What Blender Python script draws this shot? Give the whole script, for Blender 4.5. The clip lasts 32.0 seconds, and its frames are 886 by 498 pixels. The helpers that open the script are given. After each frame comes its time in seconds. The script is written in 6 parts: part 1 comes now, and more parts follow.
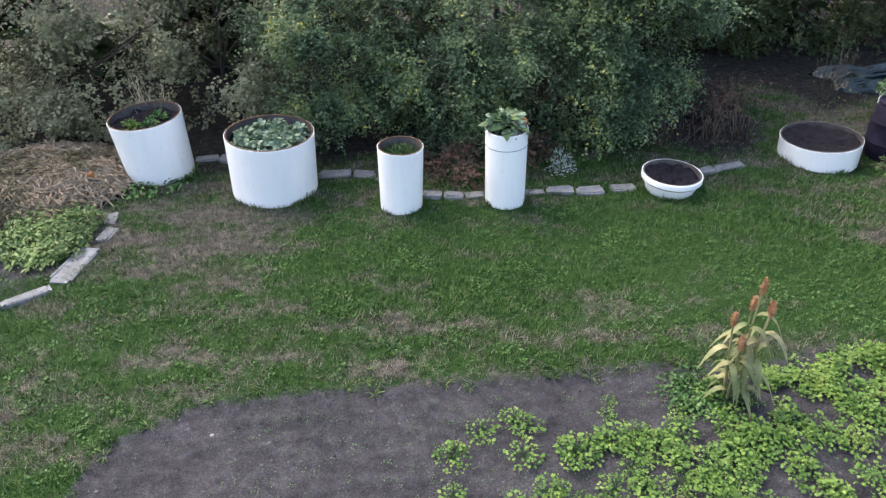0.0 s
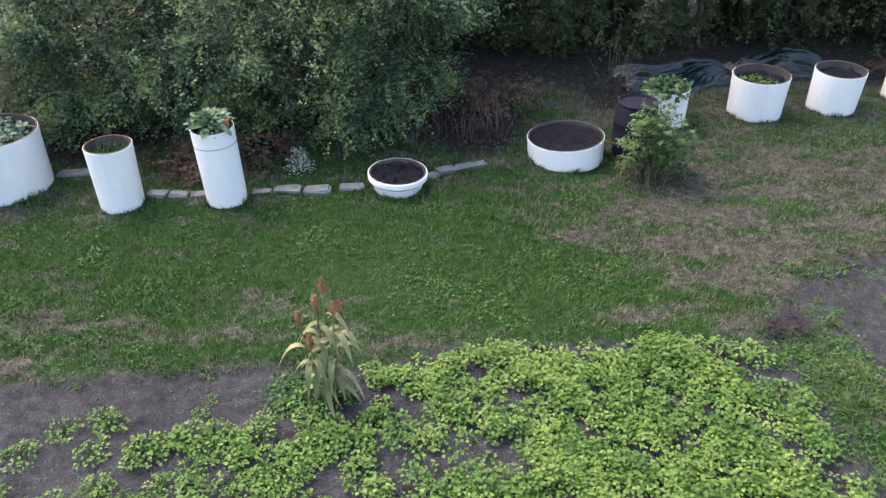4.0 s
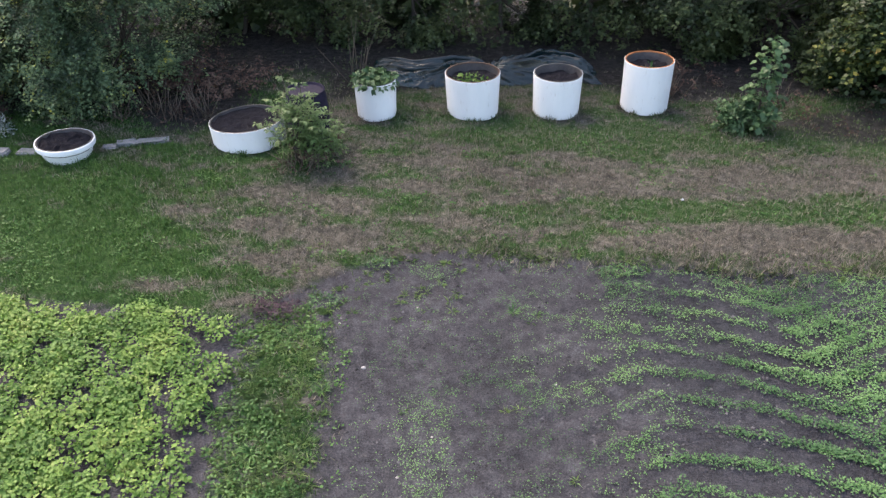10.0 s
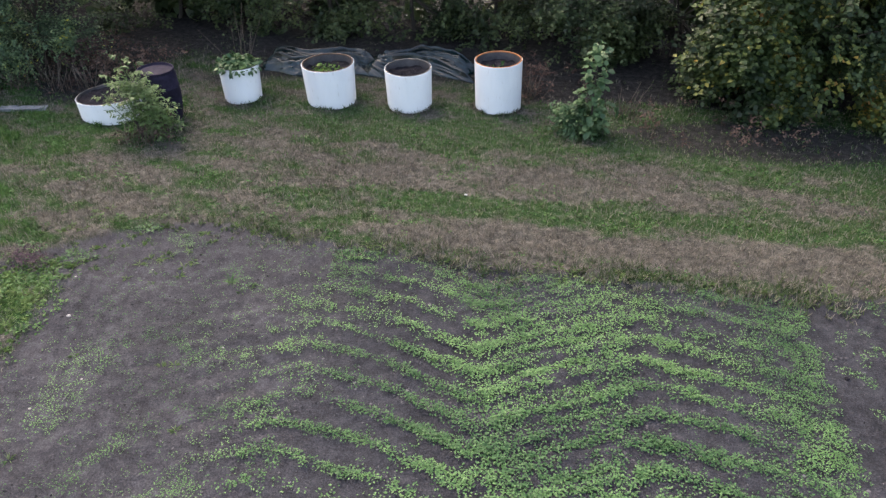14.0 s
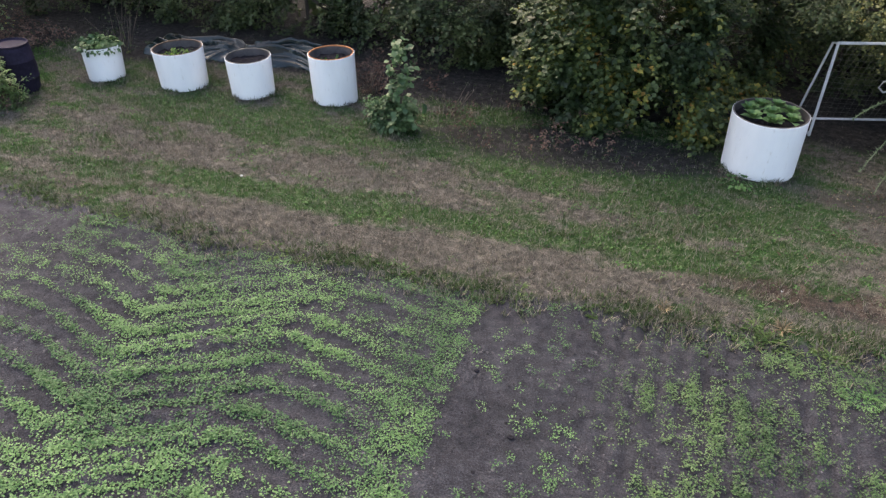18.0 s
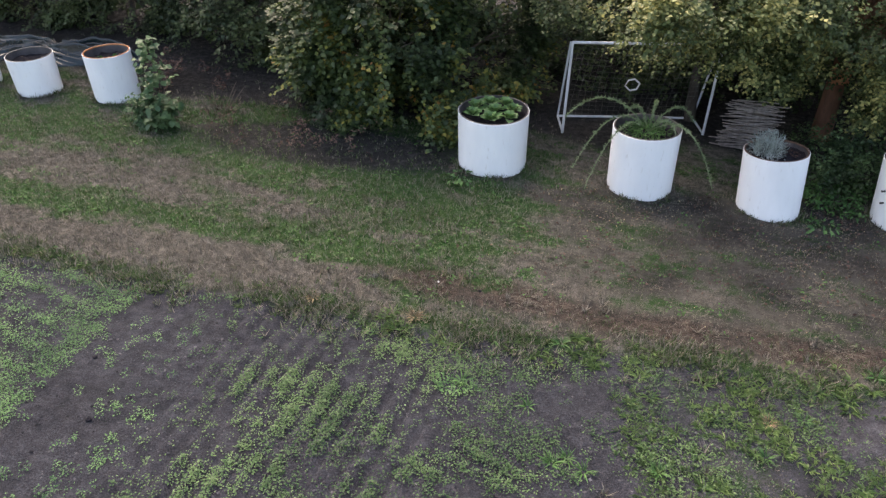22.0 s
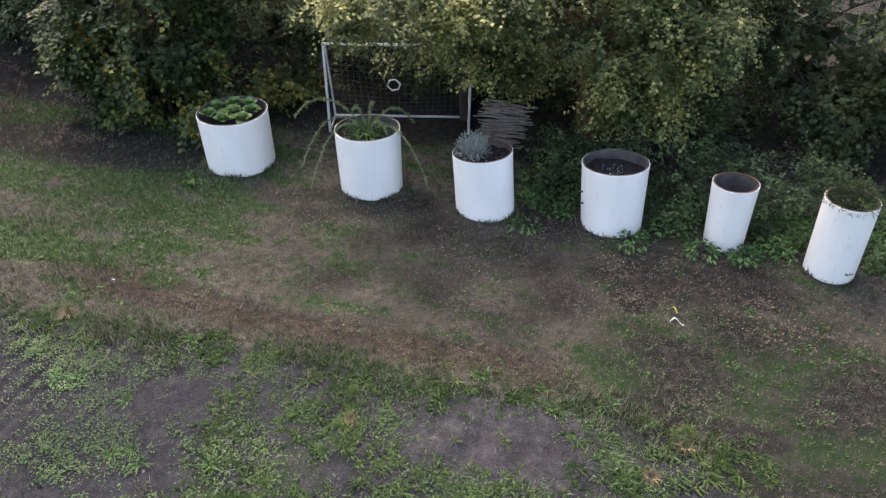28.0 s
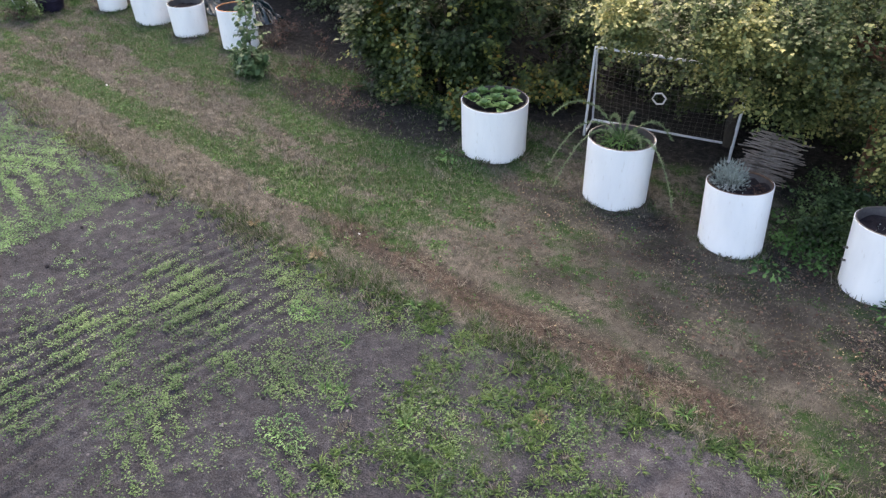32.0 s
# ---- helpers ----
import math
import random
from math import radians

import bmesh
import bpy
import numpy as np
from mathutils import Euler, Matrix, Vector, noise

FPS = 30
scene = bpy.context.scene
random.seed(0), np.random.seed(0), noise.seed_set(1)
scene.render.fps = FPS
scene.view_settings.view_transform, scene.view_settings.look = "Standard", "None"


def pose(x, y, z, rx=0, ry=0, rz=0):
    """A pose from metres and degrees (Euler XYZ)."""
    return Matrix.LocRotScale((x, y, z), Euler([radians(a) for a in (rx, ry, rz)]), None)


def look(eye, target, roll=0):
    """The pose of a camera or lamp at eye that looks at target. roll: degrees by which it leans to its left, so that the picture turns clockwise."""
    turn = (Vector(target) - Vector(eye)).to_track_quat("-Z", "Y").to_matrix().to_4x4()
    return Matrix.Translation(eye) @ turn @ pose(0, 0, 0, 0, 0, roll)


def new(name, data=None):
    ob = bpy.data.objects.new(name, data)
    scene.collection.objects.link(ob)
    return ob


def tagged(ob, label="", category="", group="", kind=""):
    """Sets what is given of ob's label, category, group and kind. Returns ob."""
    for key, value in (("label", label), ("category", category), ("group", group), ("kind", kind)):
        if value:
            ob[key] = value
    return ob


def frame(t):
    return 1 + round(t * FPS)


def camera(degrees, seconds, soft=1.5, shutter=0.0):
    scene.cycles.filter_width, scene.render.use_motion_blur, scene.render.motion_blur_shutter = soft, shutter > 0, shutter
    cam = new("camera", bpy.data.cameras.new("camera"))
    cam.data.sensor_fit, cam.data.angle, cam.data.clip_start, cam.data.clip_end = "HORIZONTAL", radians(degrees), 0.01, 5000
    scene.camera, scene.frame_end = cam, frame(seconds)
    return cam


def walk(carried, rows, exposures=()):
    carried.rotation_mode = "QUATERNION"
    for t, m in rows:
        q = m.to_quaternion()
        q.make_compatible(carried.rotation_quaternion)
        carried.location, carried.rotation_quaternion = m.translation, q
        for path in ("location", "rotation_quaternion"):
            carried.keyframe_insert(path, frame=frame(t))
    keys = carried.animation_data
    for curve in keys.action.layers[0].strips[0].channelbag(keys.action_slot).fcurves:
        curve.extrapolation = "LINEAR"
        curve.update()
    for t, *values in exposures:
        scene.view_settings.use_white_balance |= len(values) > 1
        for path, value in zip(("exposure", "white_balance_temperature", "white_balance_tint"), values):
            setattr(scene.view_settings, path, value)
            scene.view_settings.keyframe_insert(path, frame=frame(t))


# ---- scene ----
cam = camera(63.0, 32.0, soft=1.35)
PATH = [
    (0, (-0.753, 0.779, 5.017), (0.100, 5.644, 1.611), -0.74),
    (1, (0.026, 0.641, 5.000), (0.867, 5.508, 1.594), -0.80),
    (2, (0.936, 0.458, 4.990), (1.780, 5.326, 1.585), -0.80),
    (3, (1.922, 0.285, 4.968), (2.771, 5.154, 1.566), -0.88),
    (4, (2.930, 0.106, 4.963), (3.782, 4.971, 1.556), -0.74),
    (4.5, (3.437, 0.025, 4.987), (4.291, 4.879, 1.565), -0.84),
    (6.5, (5.442, -0.355, 4.946), (6.183, 4.520, 1.527), -0.40),
    (7, (5.930, -0.451, 4.929), (6.607, 4.439, 1.519), -0.26),
    (8, (6.931, -0.635, 4.923), (7.471, 4.274, 1.516), -0.16),
    (9, (7.924, -0.804, 4.914), (8.308, 4.116, 1.502), -0.11),
    (10, (8.923, -0.954, 4.942), (9.129, 3.964, 1.512), -0.09),
    (11, (9.948, -1.093, 4.972), (9.972, 3.824, 1.534), -0.19),
    (12, (10.989, -1.198, 5.003), (10.826, 3.714, 1.561), -0.24),
    (13, (12.018, -1.280, 5.027), (11.674, 3.623, 1.585), -0.22),
    (14, (13.062, -1.328, 5.032), (12.517, 3.559, 1.593), -0.19),
    (14.5, (13.579, -1.347, 5.036), (12.914, 3.527, 1.600), -0.22),
    (16.5, (15.754, -1.201, 4.991), (14.611, 3.602, 1.580), 0.18),
    (17, (16.266, -1.126, 4.956), (15.123, 3.686, 1.560), 0.46),
    (18, (17.202, -1.029, 4.888), (16.107, 3.822, 1.531), 0.87),
    (19, (18.165, -0.908, 4.885), (17.088, 3.960, 1.547), 1.13),
    (20, (19.102, -0.766, 4.905), (18.041, 4.109, 1.572), 1.23),
    (21, (20.029, -0.603, 4.938), (18.979, 4.274, 1.604), 1.23),
    (22, (20.968, -0.451, 5.024), (19.915, 4.409, 1.666), 1.12),
    (23, (21.891, -0.264, 5.085), (20.833, 4.580, 1.706), 1.00),
    (24, (22.774, -0.083, 5.100), (21.696, 4.760, 1.725), 0.89),
    (25, (23.510, 0.071, 5.139), (22.444, 4.908, 1.753), 0.82),
    (26, (24.086, 0.179, 5.176), (23.032, 5.018, 1.788), 0.84),
    (26.5, (24.329, 0.237, 5.191), (23.279, 5.071, 1.796), 0.83),
    (28.5, (25.030, 0.343, 5.300), (23.766, 5.110, 1.883), 0.43),
    (29, (25.058, 0.326, 5.306), (23.572, 5.032, 1.893), 0.57),
    (30, (25.001, 0.330, 5.306), (23.031, 4.845, 1.881), 0.75),
    (31, (24.948, 0.275, 5.277), (22.540, 4.592, 1.876), 1.03),
    (32, (24.919, 0.281, 5.285), (22.102, 4.323, 1.860), 1.04),
]
EXPOSURES = [(0.0, 2.15, 6850, 12), (8.0, 2.18, 6950, 13), (16.5, 2.12, 7250, 14), (24.0, 2.10, 7350, 15), (29.0, 2.14, 7400, 15), (32.0, 2.42, 7400, 15)]
walk(cam, [(t, look(eye, target, roll)) for t, eye, target, roll in PATH], EXPOSURES)

# ---- world and sun ----
SUN_AZ, SUN_EL = -38.0, 50.0  # degrees to the left of +y, and above the horizon
world = bpy.data.worlds.new("world")
scene.world = world
world.use_nodes = True
_n = world.node_tree.nodes
_sky = _n.new("ShaderNodeTexSky")
_sky.sky_type, _sky.sun_disc = "NISHITA", False
_sky.sun_elevation, _sky.sun_rotation = radians(SUN_EL), radians(SUN_AZ)
_sky.air_density, _sky.dust_density, _sky.ozone_density = 1.0, 4.0, 0.2
world.node_tree.links.new(_sky.outputs[0], _n["Background"].inputs[0])
_n["Background"].inputs[1].default_value = 0.15
_sd = bpy.data.lights.new("sun", "SUN")
_sd.energy, _sd.angle, _sd.color = 0.7, radians(30), (1.0, 0.94, 0.86)
sun = new("sun", _sd)
_az, _el = radians(SUN_AZ), radians(SUN_EL)
_to = Vector((math.sin(_az) * math.cos(_el), math.cos(_az) * math.cos(_el), math.sin(_el)))
sun.matrix_world = look(_to * 50, (0, 0, 0))

rng = np.random.default_rng(7)


# ---- materials ----
def nodes_of(name):
    m = bpy.data.materials.new(name)
    m.use_nodes = True
    nt = m.node_tree
    return m, nt, nt.nodes["Principled BSDF"]


def coords(nt, scale, kind="Object"):
    tc = nt.nodes.new("ShaderNodeTexCoord")
    mp = nt.nodes.new("ShaderNodeMapping")
    mp.inputs["Scale"].default_value = scale if isinstance(scale, tuple) else (scale,) * 3
    nt.links.new(tc.outputs[kind], mp.inputs[0])
    return mp.outputs[0]


def noise_tex(nt, vec, scale, detail=5.0, rough=0.55):
    t = nt.nodes.new("ShaderNodeTexNoise")
    t.inputs["Scale"].default_value, t.inputs["Detail"].default_value = scale, detail
    t.inputs["Roughness"].default_value = rough
    nt.links.new(vec, t.inputs["Vector"])
    return t.outputs["Fac"]


def ramp(nt, fac, stops):
    r = nt.nodes.new("ShaderNodeValToRGB")
    el = r.color_ramp.elements
    while len(el) < len(stops):
        el.new(0.5)
    for e, (p, c) in zip(el, stops):
        e.position, e.color = p, (*c, 1)
    nt.links.new(fac, r.inputs[0])
    return r.outputs[0]


def mix(nt, fac, a, b, how="MIX"):
    x = nt.nodes.new("ShaderNodeMix")
    x.data_type, x.blend_type = "RGBA", how
    for sock, v in ((x.inputs[0], fac), (x.inputs[6], a), (x.inputs[7], b)):
        if isinstance(v, (int, float)):
            sock.default_value = v
        elif isinstance(v, tuple):
            sock.default_value = (*v, 1)
        else:
            nt.links.new(v, sock)
    return x.outputs[2]


def calc(nt, op, a, b=0.0, c=0.0):
    x = nt.nodes.new("ShaderNodeMath")
    x.operation = op
    for sock, v in zip(x.inputs, (a, b, c)):
        if isinstance(v, (int, float)):
            sock.default_value = v
        else:
            nt.links.new(v, sock)
    return x.outputs[0]


def smooth(nt, v, lo, hi):
    x = nt.nodes.new("ShaderNodeMapRange")
    x.interpolation_type = "SMOOTHSTEP"
    nt.links.new(v, x.inputs[0])
    x.inputs[1].default_value, x.inputs[2].default_value = lo, hi
    return x.outputs[0]


def bump(nt, p, height, strength, dist=0.01):
    b = nt.nodes.new("ShaderNodeBump")
    b.inputs["Strength"].default_value, b.inputs["Distance"].default_value = strength, dist
    nt.links.new(height, b.inputs["Height"])
    nt.links.new(b.outputs[0], p.inputs["Normal"])


def attr(nt, name):
    a = nt.nodes.new("ShaderNodeAttribute")
    a.attribute_name = name
    return a.outputs["Fac"]


def surface(name, c1, c2, scale=8.0, rough=0.7, metal=0.0, relief=0.2, dist=0.01, stretch=(1, 1, 1), spec=0.4, fine=6.0):
    """Two-scale mottled surface between two colours."""
    m, nt, p = nodes_of(name)
    v = coords(nt, stretch)
    a, b = noise_tex(nt, v, scale), noise_tex(nt, v, scale * fine)
    f = calc(nt, "ADD", calc(nt, "MULTIPLY", a, 0.65), calc(nt, "MULTIPLY", b, 0.35))
    nt.links.new(ramp(nt, f, [(0.34, c1), (0.66, c2)]), p.inputs["Base Color"])
    p.inputs["Roughness"].default_value, p.inputs["Metallic"].default_value = rough, metal
    p.inputs["Specular IOR Level"].default_value = spec
    bump(nt, p, f, relief, dist)
    return m


def leafy(name, stops, rough=0.5, through_light=0.3, patch=1.2, spec=0.35, vein=30.0):
    """Leaves: colour by leaf (per island), by plant patch and by fine mottling; some light passes."""
    m, nt, p = nodes_of(name)
    geo = nt.nodes.new("ShaderNodeNewGeometry")
    v = coords(nt, 1.0)
    big, fine = noise_tex(nt, v, patch, 3), noise_tex(nt, v, vein, 3)
    big = smooth(nt, big, 0.34, 0.66)
    f = calc(nt, "ADD", calc(nt, "MULTIPLY", geo.outputs["Random Per Island"], 0.42), calc(nt, "MULTIPLY", big, 0.58))
    col = ramp(nt, f, stops)
    col = mix(nt, 0.35, col, ramp(nt, fine, [(0.35, (0.45, 0.5, 0.4)), (0.65, (1.0, 1.0, 1.0))]), "MULTIPLY")
    nt.links.new(col, p.inputs["Base Color"])
    p.inputs["Roughness"].default_value, p.inputs["Specular IOR Level"].default_value = rough, spec
    tr = nt.nodes.new("ShaderNodeBsdfTranslucent")
    nt.links.new(col, tr.inputs[0])
    mx = nt.nodes.new("ShaderNodeMixShader")
    mx.inputs[0].default_value = through_light
    nt.links.new(p.outputs[0], mx.inputs[1])
    nt.links.new(tr.outputs[0], mx.inputs[2])
    nt.links.new(mx.outputs[0], nt.nodes["Material Output"].inputs[0])
    return m


def ground_material():
    m, nt, p = nodes_of("garden_ground")
    v = coords(nt, 1.0)
    n1, n2, n3 = noise_tex(nt, v, 1.3, 6), noise_tex(nt, v, 9.0, 6), noise_tex(nt, v, 60.0, 4)
    n4 = noise_tex(nt, v, 170.0, 3)
    jit = calc(nt, "ADD", calc(nt, "MULTIPLY", n2, 0.36), calc(nt, "ADD", calc(nt, "MULTIPLY", n3, 0.4), calc(nt, "MULTIPLY", n4, 0.24)))
    jit = calc(nt, "MULTIPLY_ADD", jit, 1.45, -0.225)
    def mask(name):
        return smooth(nt, calc(nt, "ADD", attr(nt, name), calc(nt, "MULTIPLY", calc(nt, "SUBTRACT", jit, 0.5), 1.7)), 0.22, 0.78)
    turf = ramp(nt, jit, [(0.36, (0.010, 0.035, 0.008)), (0.5, (0.023, 0.060, 0.014)), (0.66, (0.050, 0.086, 0.029))])
    dry = ramp(nt, jit, [(0.36, (0.031, 0.0295, 0.026)), (0.5, (0.080, 0.075, 0.065)), (0.66, (0.186, 0.174, 0.150))])
    soil = ramp(nt, calc(nt, "ADD", calc(nt, "MULTIPLY", n1, 0.22), calc(nt, "MULTIPLY", jit, 0.78)),
                [(0.34, (0.0205, 0.0205, 0.024)), (0.5, (0.0485, 0.048, 0.0565)), (0.68, (0.100, 0.0985, 0.113))])
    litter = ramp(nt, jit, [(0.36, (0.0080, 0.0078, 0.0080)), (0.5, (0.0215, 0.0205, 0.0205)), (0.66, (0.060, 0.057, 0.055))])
    col = mix(nt, mask("dry"), turf, dry)
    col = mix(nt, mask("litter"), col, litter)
    thatch = ramp(nt, jit, [(0.36, (0.0175, 0.0130, 0.0108)), (0.5, (0.045, 0.0335, 0.0275)), (0.66, (0.112, 0.086, 0.070))])
    col = mix(nt, mask("thatch"), col, thatch)
    # soil is drawn darker right of about x = 10, unevenly
    soil_dark = mix(nt, smooth(nt, calc(nt, "ADD", attr(nt, "soil_dark"), calc(nt, "MULTIPLY", calc(nt, "SUBTRACT", n1, 0.5), 0.8)), 0.2, 0.9), (1.0, 1.0, 1.0), (0.70, 0.72, 0.75))
    col = mix(nt, mask("soil"), col, mix(nt, 1.0, soil, soil_dark, "MULTIPLY"))
    nt.links.new(col, p.inputs["Base Color"])
    p.inputs["Roughness"].default_value, p.inputs["Specular IOR Level"].default_value = 0.95, 0.15
    bump(nt, p, calc(nt, "ADD", calc(nt, "MULTIPLY", n2, 0.5), calc(nt, "ADD", n3, calc(nt, "MULTIPLY", n4, 0.5))), 1.0, 0.035)
    return m


def grass_material():
    m, nt, p = nodes_of("grass_blades")
    geo = nt.nodes.new("ShaderNodeNewGeometry")
    r = geo.outputs["Random Per Island"]
    big = noise_tex(nt, coords(nt, 1.0), 0.9, 4)
    f = calc(nt, "ADD", calc(nt, "MULTIPLY", r, 0.55), calc(nt, "MULTIPLY", big, 0.45))
    green = ramp(nt, f, [(0.25, (0.028, 0.078, 0.016)), (0.5, (0.048, 0.112, 0.025)), (0.75, (0.078, 0.146, 0.037))])
    straw = ramp(nt, r, [(0.0, (0.052, 0.047, 0.040)), (0.5, (0.118, 0.107, 0.090)), (1.0, (0.225, 0.204, 0.172))])
    d = smooth(nt, calc(nt, "ADD", attr(nt, "dry"), calc(nt, "MULTIPLY", calc(nt, "SUBTRACT", r, 0.5), 0.9)), 0.25, 0.75)
    olive = ramp(nt, f, [(0.25, (0.034, 0.062, 0.018)), (0.5, (0.056, 0.088, 0.028)), (0.75, (0.088, 0.118, 0.044))])
    green = mix(nt, smooth(nt, attr(nt, "dry"), 0.12, 0.42), green, olive)
    col = mix(nt, d, green, straw)
    nt.links.new(col, p.inputs["Base Color"])
    p.inputs["Roughness"].default_value, p.inputs["Specular IOR Level"].default_value = 0.7, 0.2
    tr = nt.nodes.new("ShaderNodeBsdfTranslucent")
    nt.links.new(col, tr.inputs[0])
    mx = nt.nodes.new("ShaderNodeMixShader")
    mx.inputs[0].default_value = 0.25
    nt.links.new(p.outputs[0], mx.inputs[1])
    nt.links.new(tr.outputs[0], mx.inputs[2])
    nt.links.new(mx.outputs[0], nt.nodes["Material Output"].inputs[0])
    return m


GROUND, GRASS = ground_material(), grass_material()


def white_paint():
    m, nt, p = nodes_of("white_paint")
    oi = nt.nodes.new("ShaderNodeObjectInfo")
    off = nt.nodes.new("ShaderNodeVectorMath")
    nt.links.new(coords(nt, (1, 1, 0.3)), off.inputs[0])
    nt.links.new(oi.outputs["Location"], off.inputs[1])
    v = off.outputs[0]
    a, b, c = noise_tex(nt, v, 2.5), noise_tex(nt, v, 26.0, 4), noise_tex(nt, coords(nt, 1.0), 16.0, 5, 0.7)
    col = ramp(nt, a, [(0.34, (0.73, 0.75, 0.77)), (0.66, (0.84, 0.85, 0.86))])
    col = mix(nt, calc(nt, "MULTIPLY", smooth(nt, b, 0.60, 0.78), 0.32), col, (0.42, 0.38, 0.32))
    col = mix(nt, calc(nt, "MULTIPLY", smooth(nt, c, 0.69, 0.76), 0.55), col, (0.30, 0.26, 0.22))
    nt.links.new(col, p.inputs["Base Color"])
    p.inputs["Roughness"].default_value = 0.45
    bump(nt, p, calc(nt, "ADD", a, calc(nt, "MULTIPLY", c, 0.2)), 0.12, 0.006)
    return m


WHITE = white_paint()
RIM_DARK = surface("weathered_rim", (0.045, 0.042, 0.042), (0.10, 0.092, 0.088), 9, 0.6)
RIM_RUST = surface("brown_rim", (0.055, 0.031, 0.022), (0.12, 0.072, 0.050), 9, 0.6)
RIM_ORANGE = surface("orange_rim", (0.26, 0.095, 0.032), (0.42, 0.175, 0.07), 9, 0.5)
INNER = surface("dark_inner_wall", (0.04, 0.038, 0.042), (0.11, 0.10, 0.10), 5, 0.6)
POT_SOIL = surface("potting_soil", (0.0055, 0.0055, 0.0075), (0.022, 0.021, 0.027), 14, 0.95, relief=1.0, dist=0.03, spec=0.1)
CRUMB = leafy("earth_crumb", [(0.1, (0.018, 0.0178, 0.021)), (0.5, (0.052, 0.051, 0.059)), (0.9, (0.120, 0.117, 0.130))], 0.95, 0.0, 1.3, 0.1)
STONE = surface("grey_stone", (0.080, 0.088, 0.095), (0.215, 0.228, 0.245), 6, 0.85, relief=0.5, dist=0.015)
BARK = surface("bark", (0.024, 0.020, 0.016), (0.070, 0.058, 0.048), 9, 0.9, relief=0.8, dist=0.02, stretch=(1, 1, 0.3))
BARK_RED = surface("reddish_bark", (0.085, 0.040, 0.025), (0.18, 0.090, 0.055), 7, 0.9, relief=0.8, dist=0.02, stretch=(1, 1, 0.3))
TWIG = surface("dry_twig", (0.055, 0.044, 0.034), (0.13, 0.108, 0.085), 10, 0.9)
METAL = surface("painted_tube", (0.42, 0.44, 0.47), (0.62, 0.64, 0.66), 6, 0.4, spec=0.5)
NET = surface("net_cord", (0.07, 0.075, 0.07), (0.15, 0.15, 0.145), 20, 0.8)
TARP = surface("plastic_sheet", (0.001, 0.004, 0.005), (0.005, 0.020, 0.024), 3, 0.2, relief=0.25, dist=0.008, spec=0.5)
BARREL = surface("blue_black_plastic", (0.009, 0.008, 0.016), (0.026, 0.022, 0.042), 4, 0.65, spec=0.1)
TERRA = surface("terracotta", (0.28, 0.11, 0.05), (0.40, 0.18, 0.09), 8, 0.8)
STICK = surface("grey_stick", (0.10, 0.085, 0.078), (0.30, 0.26, 0.235), 12, 0.85, relief=0.5, stretch=(1, 1, 0.2))
PEBBLE = surface("pale_pebble", (0.20, 0.19, 0.185), (0.34, 0.33, 0.32), 20, 0.7)
PAPER = surface("white_scrap", (0.40, 0.40, 0.39), (0.58, 0.58, 0.57), 20, 0.7)
PEEL = surface("yellow_peel", (0.30, 0.26, 0.05), (0.45, 0.38, 0.08), 20, 0.6)

L_PRIVET = leafy("privet_leaves", [(0.18, (0.022, 0.044, 0.023)), (0.44, (0.070, 0.122, 0.062)), (0.68, (0.152, 0.225, 0.115)), (0.91, (0.25, 0.32, 0.12)), (0.975, (0.50, 0.46, 0.08))], patch=1.9)
L_GREY = leafy("grey_green_leaves", [(0.2, (0.12, 0.125, 0.075)), (0.5, (0.20, 0.21, 0.125)), (0.8, (0.32, 0.33, 0.20))])
L_DARK = leafy("dark_leaves", [(0.2, (0.018, 0.033, 0.013)), (0.5, (0.040, 0.065, 0.025)), (0.8, (0.090, 0.125, 0.048))])
L_HAZEL = leafy("hazel_leaves", [(0.2, (0.018, 0.036, 0.014)), (0.50, (0.042, 0.070, 0.024)), (0.78, (0.100, 0.136, 0.040)), (0.90, (0.27, 0.25, 0.05)), (0.985, (0.34, 0.17, 0.05))])
L_OAK = leafy("oak_leaves", [(0.2, (0.042, 0.064, 0.023)), (0.45, (0.088, 0.12, 0.042)), (0.68, (0.18, 0.205, 0.075)), (0.90, (0.42, 0.39, 0.14))])
L_MAPLE = leafy("maple_leaves", [(0.2, (0.034, 0.080, 0.034)), (0.5, (0.068, 0.132, 0.056)), (0.8, (0.125, 0.205, 0.088))], patch=3.0)
L_IVY = leafy("ivy_leaves", [(0.2, (0.014, 0.034, 0.012)), (0.5, (0.036, 0.072, 0.025)), (0.8, (0.088, 0.145, 0.054))], patch=2.2)
L_ELDER = leafy("elder_leaves", [(0.2, (0.062, 0.115, 0.038)), (0.5, (0.115, 0.185, 0.064)), (0.8, (0.165, 0.25, 0.10))])
L_FEATHER = leafy("feathery_leaves", [(0.2, (0.10, 0.15, 0.08)), (0.5, (0.17, 0.235, 0.13)), (0.8, (0.27, 0.34, 0.20))])
L_DEAD = leafy("dead_grass_blades", [(0.15, (0.022, 0.020, 0.017)), (0.5, (0.066, 0.059, 0.049)), (0.85, (0.150, 0.134, 0.109))], 0.9, 0.1)
L_BROWN = leafy("withered_leaves", [(0.2, (0.032, 0.018, 0.015)), (0.5, (0.068, 0.038, 0.030)), (0.8, (0.12, 0.078, 0.060))], 0.8, 0.15)
L_PURPLE = leafy("purple_leaves", [(0.2, (0.022, 0.012, 0.020)), (0.5, (0.050, 0.028, 0.040)), (0.8, (0.095, 0.062, 0.075))], 0.8, 0.15)
L_CROP = leafy("crop_leaves", [(0.1, (0.062, 0.14, 0.028)), (0.42, (0.108, 0.208, 0.042)), (0.7, (0.155, 0.262, 0.056)), (0.95, (0.237, 0.315, 0.09))], 0.6, 0.32, 3.2)
